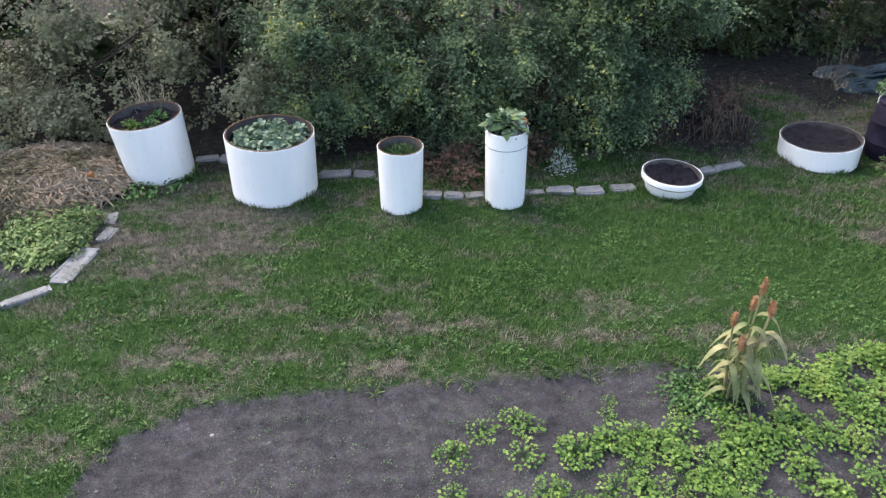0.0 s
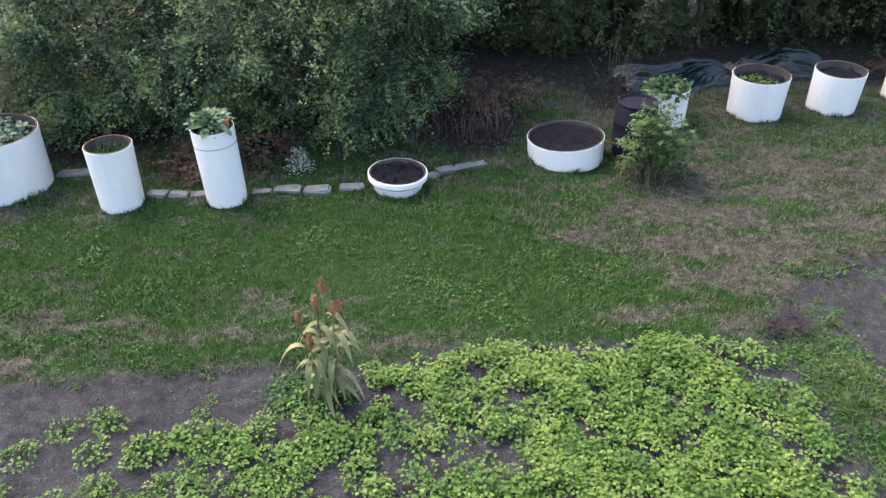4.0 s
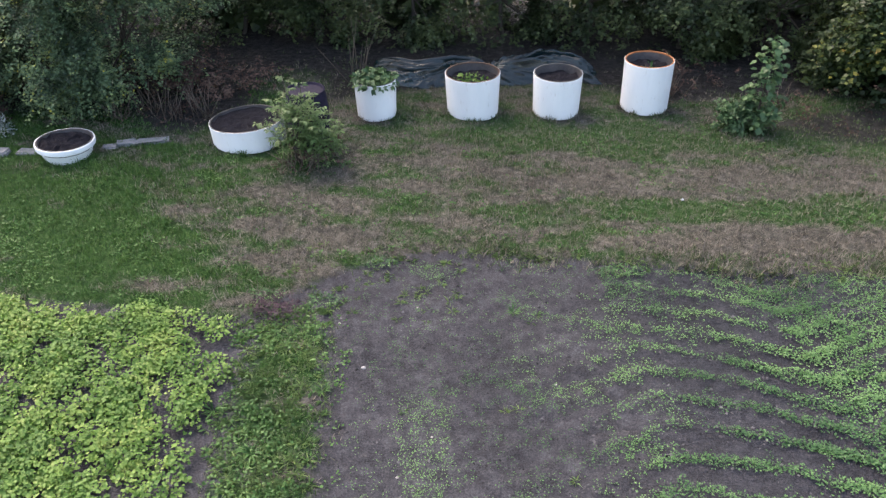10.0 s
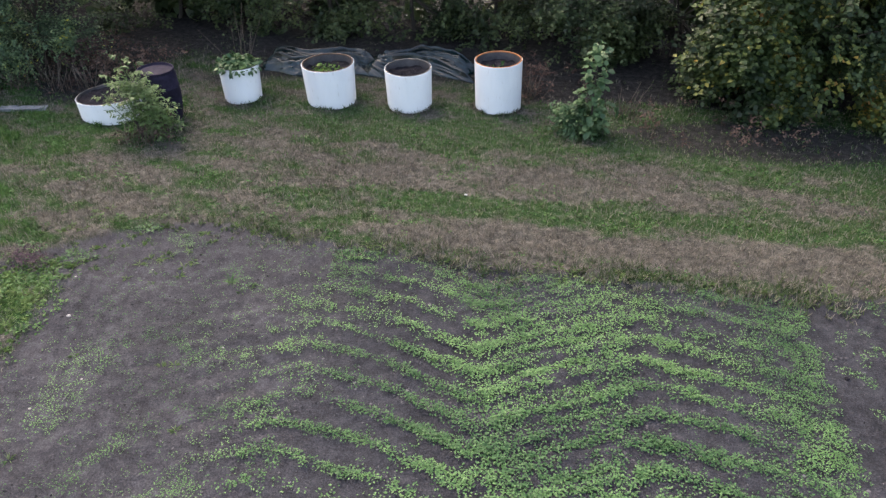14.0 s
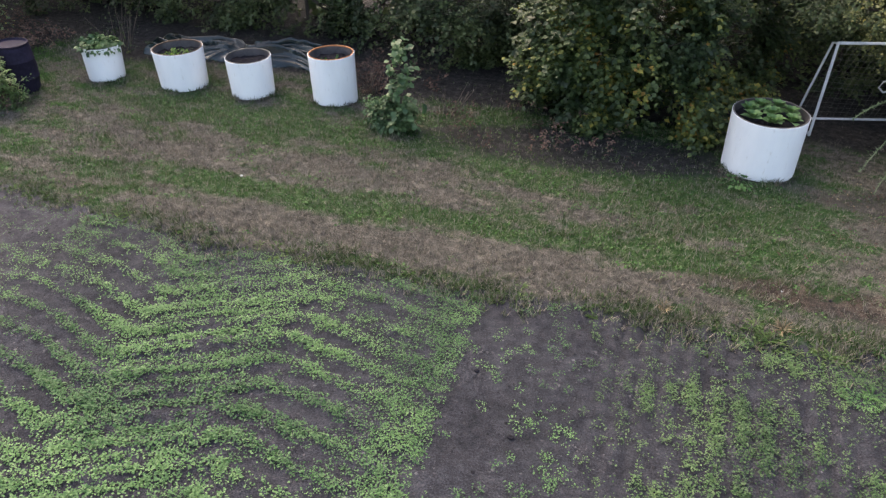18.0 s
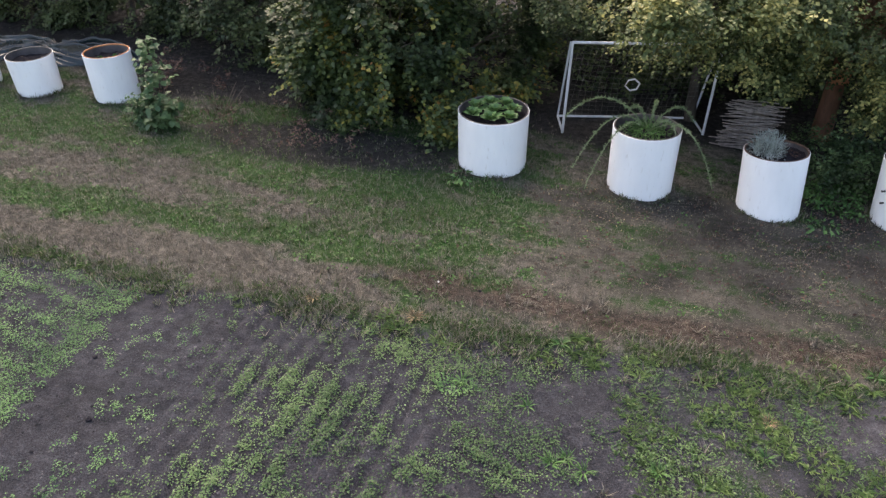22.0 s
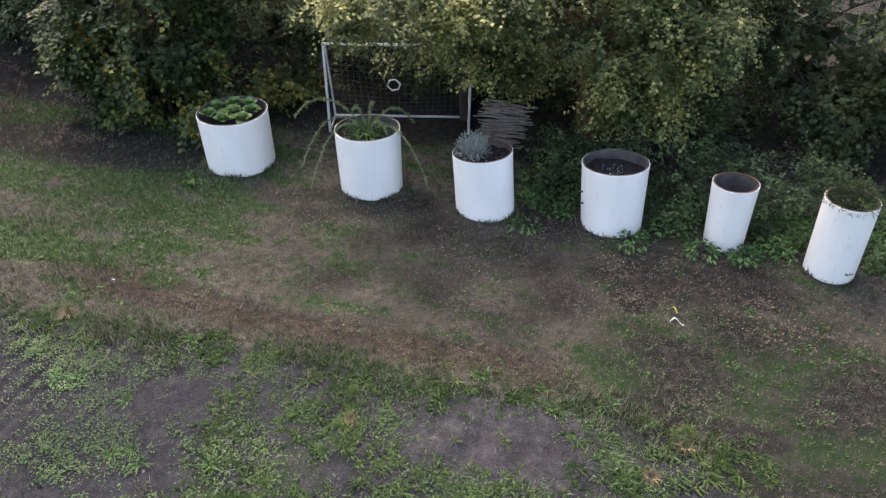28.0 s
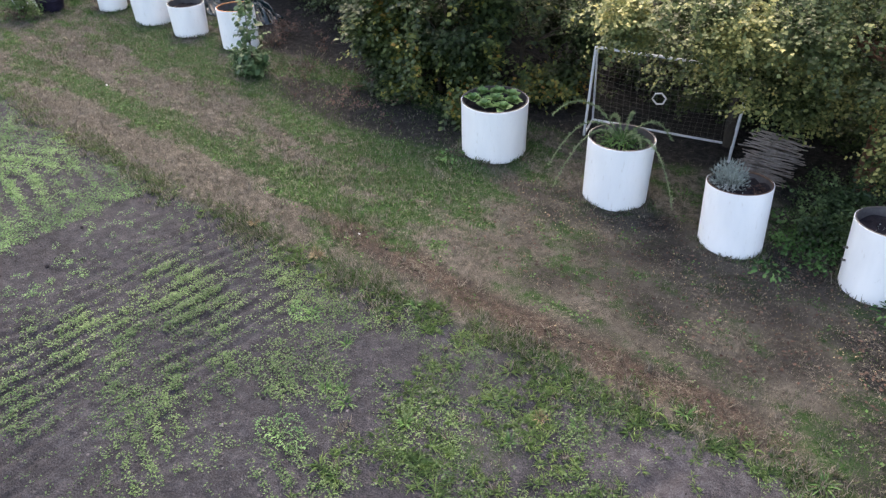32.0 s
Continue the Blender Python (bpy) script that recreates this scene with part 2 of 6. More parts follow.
L_SEED = leafy("seedling_leaves", [(0.2, (0.0448, 0.113, 0.0423)), (0.5, (0.0845, 0.18, 0.0653)), (0.8, (0.138, 0.257, 0.0966))], 0.55, 0.3, 0.8)
L_SPROUT = leafy("sprout_leaves", [(0.2, (0.036, 0.080, 0.030)), (0.5, (0.064, 0.124, 0.046)), (0.8, (0.104, 0.176, 0.068))], 0.55, 0.3, 0.8)
L_EDGE = leafy("edge_grass_leaves", [(0.2, (0.066, 0.122, 0.038)), (0.5, (0.116, 0.196, 0.062)), (0.8, (0.19, 0.28, 0.10))], 0.55, 0.3)
L_LAWN = leafy("lawn_weed_leaves", [(0.2, (0.02816, 0.085, 0.018)), (0.5, (0.0484, 0.125, 0.028)), (0.8, (0.0792, 0.17, 0.045))], 0.6, 0.3)
L_WEED = leafy("weed_leaves", [(0.2, (0.03168, 0.090, 0.024)), (0.5, (0.05984, 0.145, 0.04)), (0.8, (0.11, 0.22, 0.066))], 0.55, 0.3)
L_SILVER = leafy("silver_leaves", [(0.2, (0.20, 0.25, 0.24)), (0.5, (0.33, 0.385, 0.37)), (0.8, (0.48, 0.53, 0.51))], 0.8, 0.15)
L_CABBAGE = leafy("cabbage_leaves", [(0.2, (0.09, 0.15, 0.095)), (0.5, (0.16, 0.24, 0.165)), (0.8, (0.28, 0.37, 0.28))], 0.5, 0.2, 4.0)
L_STRAW = leafy("straw_stalks", [(0.2, (0.18, 0.165, 0.1035)), (0.45, (0.336, 0.285, 0.1955)), (0.8, (0.552, 0.45, 0.3565))], 0.8, 0.15)
L_FLAKE = leafy("fallen_leaf_flakes", [(0.2, (0.12, 0.09, 0.055)), (0.5, (0.22, 0.17, 0.10)), (0.8, (0.36, 0.30, 0.18))], 0.8, 0.1)
L_FRESH = leafy("fresh_round_leaves", [(0.2, (0.065, 0.145, 0.048)), (0.5, (0.12, 0.23, 0.08)), (0.8, (0.20, 0.33, 0.13))], 0.5, 0.3, 4.0)
L_SORGHUM = leafy("sorghum_leaves", [(0.2, (0.10, 0.14, 0.055)), (0.5, (0.19, 0.22, 0.105)), (0.8, (0.34, 0.32, 0.175))], 0.6, 0.3, 3.0)
HEAD = surface("seed_head", (0.27, 0.13, 0.065), (0.48, 0.275, 0.155), 40, 0.9, relief=1.0, dist=0.02)


# ---- mesh helpers ----
def mesh_np(name, verts, faces, mat, attrs=None, flat=True):
    """A mesh from arrays: verts (n, 3), faces (m, k)."""
    verts, faces = np.asarray(verts, np.float32), np.asarray(faces, np.int32)
    me = bpy.data.meshes.new(name)
    me.vertices.add(len(verts))
    me.vertices.foreach_set("co", verts.ravel())
    n, k = faces.shape
    me.loops.add(n * k)
    me.loops.foreach_set("vertex_index", faces.ravel())
    me.polygons.add(n)
    me.polygons.foreach_set("loop_start", np.arange(0, n * k, k, dtype=np.int32))
    me.update(calc_edges=True)
    if not flat:
        me.polygons.foreach_set("use_smooth", np.ones(n, dtype=bool))
        if n < 6000:
            me.set_sharp_from_angle(angle=radians(42))
    for key, val in (attrs or {}).items():
        a = me.attributes.new(key, "FLOAT", "POINT")
        a.data.foreach_set("value", np.asarray(val, np.float32))
    me.materials.append(mat)
    return me


def join_np(pieces):
    """Joins (verts, faces) pieces with faces of one size."""
    vs, fs, n = [], [], 0
    for v, f in pieces:
        vs.append(np.asarray(v, float))
        fs.append(np.asarray(f, int) + n)
        n += len(v)
    return np.concatenate(vs), np.concatenate(fs)


def part(name, me, parent, label=""):
    ob = new(name, me)
    ob.parent = parent
    if label:
        tagged(ob, label)
    return ob


def thing(name, m, label, category, group="", kind=""):
    ob = new(name)
    ob.matrix_world = m
    ob.empty_display_size = 0.1
    return tagged(ob, label, category, group, kind)


def lathe(profile, seg=40, wobble=0.0, seed=0):
    """Quads of a turned profile [(r, z), ...]."""
    r = np.random.default_rng(seed)
    ang = np.linspace(0, 2 * np.pi, seg, endpoint=False)
    w = 1 + wobble * (np.sin(2 * ang + r.uniform(0, 6)) + 0.6 * np.sin(3 * ang + r.uniform(0, 6)))
    v = np.array([[(p[0] * w * np.cos(ang)), (p[0] * w * np.sin(ang)), np.full(seg, p[1])] for p in profile])
    v = v.transpose(0, 2, 1).reshape(-1, 3)
    i = np.arange(seg)
    f = [np.stack([a * seg + i, a * seg + (i + 1) % seg, (a + 1) * seg + (i + 1) % seg, (a + 1) * seg + i], 1) for a in range(len(profile) - 1)]
    return v, np.concatenate(f)


def tube(points, radii, seg=6):
    """Quads of a tapered tube along points, closed at both ends."""
    p = np.asarray(points, float)
    t = np.gradient(p, axis=0)
    t /= np.linalg.norm(t, axis=1, keepdims=True) + 1e-9
    ref = np.array([0.31, 0.17, 0.94]) if abs(t[0][2]) < 0.8 else np.array([0.95, 0.2, 0.1])
    u = np.cross(t, ref)
    u /= np.linalg.norm(u, axis=1, keepdims=True) + 1e-9
    w = np.cross(t, u)
    ang = np.linspace(0, 2 * np.pi, seg, endpoint=False)
    rr = np.concatenate([[1e-4], np.asarray(radii, float), [1e-4]])
    p2, u2, w2 = (np.concatenate([a[:1], a, a[-1:]]) for a in (p, u, w))
    v = p2[:, None] + rr[:, None, None] * (np.cos(ang)[None, :, None] * u2[:, None] + np.sin(ang)[None, :, None] * w2[:, None])
    i = np.arange(seg)
    n = len(p2)
    f = [np.stack([a * seg + i, a * seg + (i + 1) % seg, (a + 1) * seg + (i + 1) % seg, (a + 1) * seg + i], 1) for a in range(n - 1)]
    return v.reshape(-1, 3), np.concatenate(f)


def unit(a):
    return a / (np.linalg.norm(a, axis=-1, keepdims=True) + 1e-9)


def leaf_mesh(name, at, along, up, length, width, mat, fold=0.25, shape="kite", attrs=None, droop=0.0):
    """Leaves at points: along is the midrib, up the face's side. kite: 2 triangles; oval: 6 corners folded at the midrib."""
    n = len(at)
    along = unit(np.asarray(along, float))
    side = unit(np.cross(along, up))
    nor = np.cross(side, along)
    L, W = (np.broadcast_to(np.asarray(a, float), n)[:, None] for a in (length, width))
    at = np.asarray(at, float)
    if shape == "kite":
        tip = at + along * L - nor * L * droop
        a = at + along * L * 0.42 + side * W * 0.5 + nor * W * fold
        b = at + along * L * 0.42 - side * W * 0.5 + nor * W * fold
        v = np.stack([at, a, tip, b], 1).reshape(-1, 3)
        i = np.arange(n)[:, None] * 4
        f = np.concatenate([i + np.array([[0, 2, 1]]), i + np.array([[0, 3, 2]])])
        k = 4
    else:
        mid = at + along * L * 0.5
        tip = at + along * L - nor * L * droop
        a1 = at + along * L * 0.25 + side * W * 0.42 + nor * W * fold
        a2 = at + along * L * 0.68 + side * W * 0.46 + nor * W * fold - nor * L * droop * 0.4
        b1 = at + along * L * 0.25 - side * W * 0.42 + nor * W * fold
        b2 = at + along * L * 0.68 - side * W * 0.46 + nor * W * fold - nor * L * droop * 0.4
        v = np.stack([at, a1, a2, tip, b2, b1, mid], 1).reshape(-1, 3)
        i = np.arange(n)[:, None] * 7
        f = np.concatenate([i + np.array([q]) for q in ([0, 6, 1], [1, 6, 2], [2, 6, 3], [3, 6, 4], [4, 6, 5], [5, 6, 0])])
        k = 7
    rep = {key: np.repeat(val, k) for key, val in (attrs or {}).items()}
    return mesh_np(name, v, f, mat, rep)


# ---- the lie of the land ----
ZIG_X = [9.6, 10.2, 11.1, 12.0, 12.8, 14.45, 15.3, 16.5]
ZIG_Y = [-0.62, -0.36, 0.0, -0.22, -0.56, 0.10, -0.13, -0.52]
DRILL = 0.333  # metres between the zigzag drill rows
FURROW = 0.21  # metres between the furrows of the wide bed
POTS = [(-3.16, 10.72, .45), (-1.52, 9.9, .57), (.15, 9.1, .27), (1.53, 8.93, .255), (3.83, 8.78, .27), (6.39, 9.26, .54), (8.31, 10.07, .305), (9.88, 10.08, .40),
        (11.24, 10.03, .36), (12.73, 10.14, .37), (19.59, 9.3, .5), (21.76, 9.11, .44), (23.49, 8.92, .40), (25.22, 8.95, .39), (26.67, 8.82, .25), (27.9, 8.5, .28), (7.34, 9.08, .26)]
EDGE_X = [-3.3, -2.95, -2.2, -1.1, 0.0, 1.3, 2.4, 3.1, 3.95, 5.4, 6.9, 7.1, 8.0, 8.5, 9.4, 10.9, 12.9, 14.9, 17.8, 19.5, 21.5, 23.6, 25.6, 26.8]
EDGE_Y = [4.9, 5.55, 5.88, 5.86, 5.74, 5.64, 5.55, 5.36, 5.48, 5.3, 5.0, 5.05, 5.75, 6.0, 6.12, 5.86, 5.55, 5.42, 5.35, 5.28, 5.42, 5.48, 5.42, 4.95]


def edge_y(x):
    return np.interp(x, EDGE_X, EDGE_Y)


def blob(x, y, cx, cy, rx, ry):
    """1 inside an ellipse, falling to 0 outside."""
    d = ((x - cx) / rx) ** 2 + ((y - cy) / ry) ** 2
    return np.clip(1.4 - d, 0, 1)


def waves(x, y, s):
    """Cheap smooth noise, -1 to 1."""
    return (np.sin(x * 1.7 * s + 1.3 * np.sin(y * 1.1 * s + 0.4)) + np.sin(y * 2.3 * s + 1.7 * np.sin(x * 0.9 * s + 2.1)) + np.sin((x + y) * 1.3 * s + 0.7)) / 3


def soil_mask(x, y):
    s = np.clip(0.5 + (edge_y(x) - y) / 0.25, 0, 1)
    s = s * np.clip((x + 3.2) / 0.25 + 0.5, 0, 1) * np.clip((26.9 - x) / 0.6, 0, 1)
    strip = np.clip(1.5 - np.abs(x - 7.6) / 0.42, 0, 1) * np.clip((4.95 - y) / 0.3, 0, 1)
    s = s * (1 - 0.75 * strip)
    right = np.clip((x - 21.6) / 0.8, 0, 1) * (0.22 + 0.30 * waves(x, y, 2.2))
    s = s * (1 - np.clip(right, 0, 0.7))
    s = np.maximum(s, 0.95 * blob(x, y, 24.4, 4.92, 1.0, 0.52))
    left = blob(x, y, -5.6, 9.4, 1.7, 1.9) * np.clip((-3.75 - x - (y - 9.0) * -0.25) / 0.2, 0, 1)
    return np.maximum(s, np.clip(left, 0, 1))


def dry_mask(x, y):
    d = 0.26 + 0.27 * np.clip((x - 5.5) / 2.5, 0, 1) + 0.16 * waves(x, y, 1.1) + 0.20 * waves(x + 3, y - 2, 3.1) + 0.20 * waves(y - 1, x + 4, 6.7)
    d = d + 0.42 * np.clip(1.2 - np.abs(y - 6.05 + 0.02 * (x - 14)) / 0.42, 0, 1) * np.clip((x - 11.3) / 0.8, 0, 1) * np.clip((19.3 - x) / 1.5, 0, 1)
    d = d + 0.20 * np.clip(1.2 - np.abs(y - 7.75) / 0.7, 0, 1) * np.clip((x - 7.5) / 1.5, 0, 1) * np.clip((19 - x) / 2, 0, 1)
    d = d + 0.42 * blob(x, y, -2.6, 9.2, 1.7, 1.1) + 0.16 * blob(x, y, 7.0, 7.0, 1.7, 0.9) + 0.16 * blob(x, y, 8.3, 6.3, 1.3, 0.5)
    d = d + 0.06 * blob(x, y, 22.8, 7.0, 3.0, 1.0) + 0.10 * blob(x, y, 0.2, 6.4, 3.4, 0.5) + 0.06 * blob(x, y, 26.5, 6.0, 2.4, 1.0)
    d = d - 0.30 * blob(x, y, 2.5, 7.7, 3.4, 1.1) - 0.42 * blob(x, y, 4.6, 6.3, 1.6, 0.7) - 0.22 * blob(x, y, 19.0, 7.4, 1.6, 1.0)
    d = d - 0.2 * blob(x, y, 10.8, 9.2, 2.5, 0.5) - 0.25 * blob(x, y, 18.0, 8.0, 2.2, 0.9)
    d = d + 0.16 * np.clip((x - 20.0) / 1.5, 0, 1)
    d = d - 0.48 * blob(x, y, 27.0, 6.0, 1.9, 1.1)
    d = 0.36 + 0.88 * (d - 0.36) + 0.34 * waves(x * 0.45 + 2, y * 1.6, 4.3) + 0.16 * waves(x * 0.8, y + 5, 10.5)
    d = np.maximum(d, 0.30 * np.clip((x - 7.0) / 2.0, 0, 1))
    d = d - 0.34 * np.clip((x - 18.5) / 1.5, 0, 1) * np.clip((edge_y(x) + 0.2 - y) / 0.2, 0, 1) * (0.75 + 0.5 * waves(x, y, 3.7))
    # bands along the lawn: straw mat, olive strip, dry strip, greener foot of the planters
    along = np.clip((x - 10.2) / 1.2, 0, 1) * np.clip((19.6 - x) / 1.8, 0, 1)
    yb = y + 0.05 * (x - 13) + 0.10 * waves(x, 0 * y, 0.8) + 0.05 * waves(x, y, 3.0)
    d = d - 0.46 * along * np.clip(1.5 - np.abs(yb - 6.80) / 0.20, 0, 1)
    d = d + 0.40 * along * np.clip((x - 11.6) / 0.7, 0, 1) * np.clip(1.4 - np.abs(yb - 6.12) / 0.24, 0, 1)
    d = d + 0.16 * along * np.clip(1.4 - np.abs(yb - 7.50) / 0.35, 0, 1) - 0.22 * along * np.clip(1.4 - np.abs(yb - 8.75) / 0.5, 0, 1)
    d = d - 0.30 * np.clip((x - 14.5) / 1, 0, 1) * np.clip((19.5 - x) / 1, 0, 1) * np.clip((y - 8.3) / 0.4, 0, 1)
    d = d - 0.28 * np.clip(1.5 - np.abs(x - 7.6) / 0.45, 0, 1) * np.clip((5.3 - y) / 0.3, 0, 1)
    d = np.maximum(0.46 + 1.12 * (d - 0.46), 0.30 * np.clip((x - 7.5) / 2.0, 0, 1))
    return np.clip(d, 0, 1)


# Dark ground: leaf litter and bare earth, in two places with painted-in shade.
def litter_shade_mask(x, y):
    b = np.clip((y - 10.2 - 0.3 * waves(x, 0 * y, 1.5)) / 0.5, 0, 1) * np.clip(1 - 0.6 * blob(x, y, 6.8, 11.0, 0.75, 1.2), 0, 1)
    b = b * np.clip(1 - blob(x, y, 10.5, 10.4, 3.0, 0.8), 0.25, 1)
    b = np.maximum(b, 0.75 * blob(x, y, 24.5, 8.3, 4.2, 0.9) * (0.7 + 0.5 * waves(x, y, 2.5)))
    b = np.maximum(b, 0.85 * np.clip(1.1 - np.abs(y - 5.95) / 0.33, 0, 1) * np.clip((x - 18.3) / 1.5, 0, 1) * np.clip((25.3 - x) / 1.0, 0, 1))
    # under the hazel: litter, with its shade on the grass put into the colour
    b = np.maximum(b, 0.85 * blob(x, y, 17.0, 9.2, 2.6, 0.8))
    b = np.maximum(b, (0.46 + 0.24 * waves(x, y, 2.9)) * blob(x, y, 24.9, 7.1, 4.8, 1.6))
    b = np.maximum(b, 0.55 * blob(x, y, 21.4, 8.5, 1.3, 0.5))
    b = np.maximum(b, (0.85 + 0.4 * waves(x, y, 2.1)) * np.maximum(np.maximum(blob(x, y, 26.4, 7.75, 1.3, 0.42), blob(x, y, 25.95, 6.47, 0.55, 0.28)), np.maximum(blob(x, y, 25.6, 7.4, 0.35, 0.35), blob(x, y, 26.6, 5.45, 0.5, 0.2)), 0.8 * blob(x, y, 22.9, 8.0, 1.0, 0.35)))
    # beside the thicket: dead leaves, and the deep shade there painted in too
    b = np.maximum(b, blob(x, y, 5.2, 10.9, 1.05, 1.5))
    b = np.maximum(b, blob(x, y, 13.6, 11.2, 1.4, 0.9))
    # right-hand corner drawn darker
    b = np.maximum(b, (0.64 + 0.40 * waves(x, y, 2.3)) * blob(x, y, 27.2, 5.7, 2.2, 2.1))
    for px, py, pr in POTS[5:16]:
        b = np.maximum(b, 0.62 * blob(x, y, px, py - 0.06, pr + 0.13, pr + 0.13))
    return np.clip(b, 0, 1)


def thatch_mask(x, y):
    """Brown trodden strip along the field's far edge."""
    s = np.clip(1.25 - np.abs(y - 6.08 + 0.045 * np.clip(x - 19, 0, 6) + 0.08 * waves(x, 0 * y, 0.9)) / 0.34, 0, 1)
    return s * (0.9 * np.clip((x - 17.8) / 1.5, 0, 1) * np.clip((25.6 - x) / 1.0, 0, 1) + 0.22 * np.clip((x - 11.3) / 1.0, 0, 1) * np.clip((18.5 - x) / 1.0, 0, 1)) * (0.85 + 0.35 * waves(x, y, 4.0))


def furrow_line(x, y):
    """1 in the bottom of a furrow of the wide bed, 0 on the ridge."""
    return 0.5 + 0.5 * np.cos((x - 0.12 * y + 0.05 * waves(x, y, 1.1)) * 2 * np.pi / FURROW)


def land(x, y):
    """Ground height."""
    s = np.clip(0.5 + (edge_y(x) - y) / 0.3, 0, 1) * np.clip((x + 3.2) / 0.3, 0, 1) * np.clip((27 - x) / 0.5, 0, 1)
    near = np.clip((30 - np.abs(x - 12)) / 10, 0, 1) * np.clip((20 - np.abs(y - 6)) / 8, 0, 1)
    h = 0.012 * waves(x, y, 2.0) + 0.010 * waves(x, y, 5.3)
    h = h + s * (-0.04 + 0.012 * waves(x + 5, y, 7.0) + 0.004 * waves(y, x, 11.0))
    h = h + s * np.clip((3.2 - x) / 1.0, 0, 1) * 0.012 * np.sin((y + 0.07 * x) * 2 * np.pi / 0.27 + 1.2 * waves(x, y, 1.0))
    drill = s * np.clip((x - 9.0) / 1.0, 0, 1) * np.clip((16.3 - x) / 0.3, 0, 1)
    h = h + drill * 0.011 * np.cos((y - np.interp(x, ZIG_X, ZIG_Y) - 2.70) * 2 * np.pi / DRILL)
    h = h + s * (0.006 * waves(x * 1.3 + 2, y, 15.0) + 0.005 * waves(y + 3, x * 1.2, 22.0))
    right = np.clip((x - 17.2) / 0.6, 0, 1) * np.clip((20.3 - x) / 0.7, 0, 1) * s
    h = h + right * (0.009 - 0.046 * np.clip(0.65 + 0.7 * waves(x, y, 1.7), 0.15, 1.2) * furrow_line(x, y) ** 2)
    cross = np.clip((x - 19.6) / 0.4, 0, 1) * np.clip((21.8 - x) / 0.3, 0, 1) * np.clip((4.1 - y) / 0.4, 0, 1)
    h = h + cross * 0.010 * np.sin((y + 0.33 * x) * 2 * np.pi / 0.19 + waves(x, y, 1.5))
    for ax, ay, bx, by in ((24.27, 5.0, 24.0, 4.35), (24.62, 4.85, 24.52, 4.25), (22.9, 5.05, 22.75, 4.65), (25.3, 4.7, 25.2, 4.3)):
        u = np.clip(((x - ax) * (bx - ax) + (y - ay) * (by - ay)) / ((bx - ax) ** 2 + (by - ay) ** 2), 0, 1)
        h = h - 0.055 * np.exp(-(((x - ax - u * (bx - ax)) ** 2 + (y - ay - u * (by - ay)) ** 2) / 0.008))
    return h * near


def axis_steps(lo, hi, step, far):
    inner = np.arange(lo, hi + step / 2, step)
    out = step * np.cumsum(1.35 ** np.arange(1, 40))
    out = out[out < far]
    return np.concatenate([(lo - out)[::-1], inner, hi + out])


def build_ground():
    gx, gy = axis_steps(-7.5, 31.0, 0.075, 900), axis_steps(1.0, 12.8, 0.075, 900)
    gy = np.concatenate([gy[gy < 6.6], np.arange(6.62, 12.8, 0.13), gy[gy > 12.85]])
    # closer lines where the furrows run
    gx = np.concatenate([gx[gx < 16.45], np.arange(16.48, 24.5, 0.036), gx[gx > 24.52]])
    X, Y = np.meshgrid(gx, gy)
    x, y = X.ravel(), Y.ravel()
    v = np.stack([x, y, land(x, y)], 1)
    nx, ny = len(gx), len(gy)
    i = (np.arange(ny - 1)[:, None] * nx + np.arange(nx - 1)[None]).ravel()
    f = np.stack([i, i + 1, i + nx + 1, i + nx], 1)
    me = mesh_np("ground", v, f, GROUND, {"soil": soil_mask(x, y), "dry": dry_mask(x, y), "litter": litter_shade_mask(x, y), "thatch": thatch_mask(x, y), "soil_dark": np.clip((x - 10.2) / 1.8, 0, 1) - blob(x, y, 24.4, 4.92, 1.1, 0.6)}, flat=False)
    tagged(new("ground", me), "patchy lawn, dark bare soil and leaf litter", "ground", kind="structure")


build_ground()


# ---- planters ----
def disc(r, z, seed, lump=0.02):
    g = np.random.default_rng(seed)
    rings = [r * k for k in (1.0, 0.82, 0.64, 0.46, 0.28, 0.12, 0.002)]
    v, f = lathe([(q, z) for q in rings], 28)
    v[:-56, 2] += g.normal(0, lump, len(v) - 56)
    return v, f


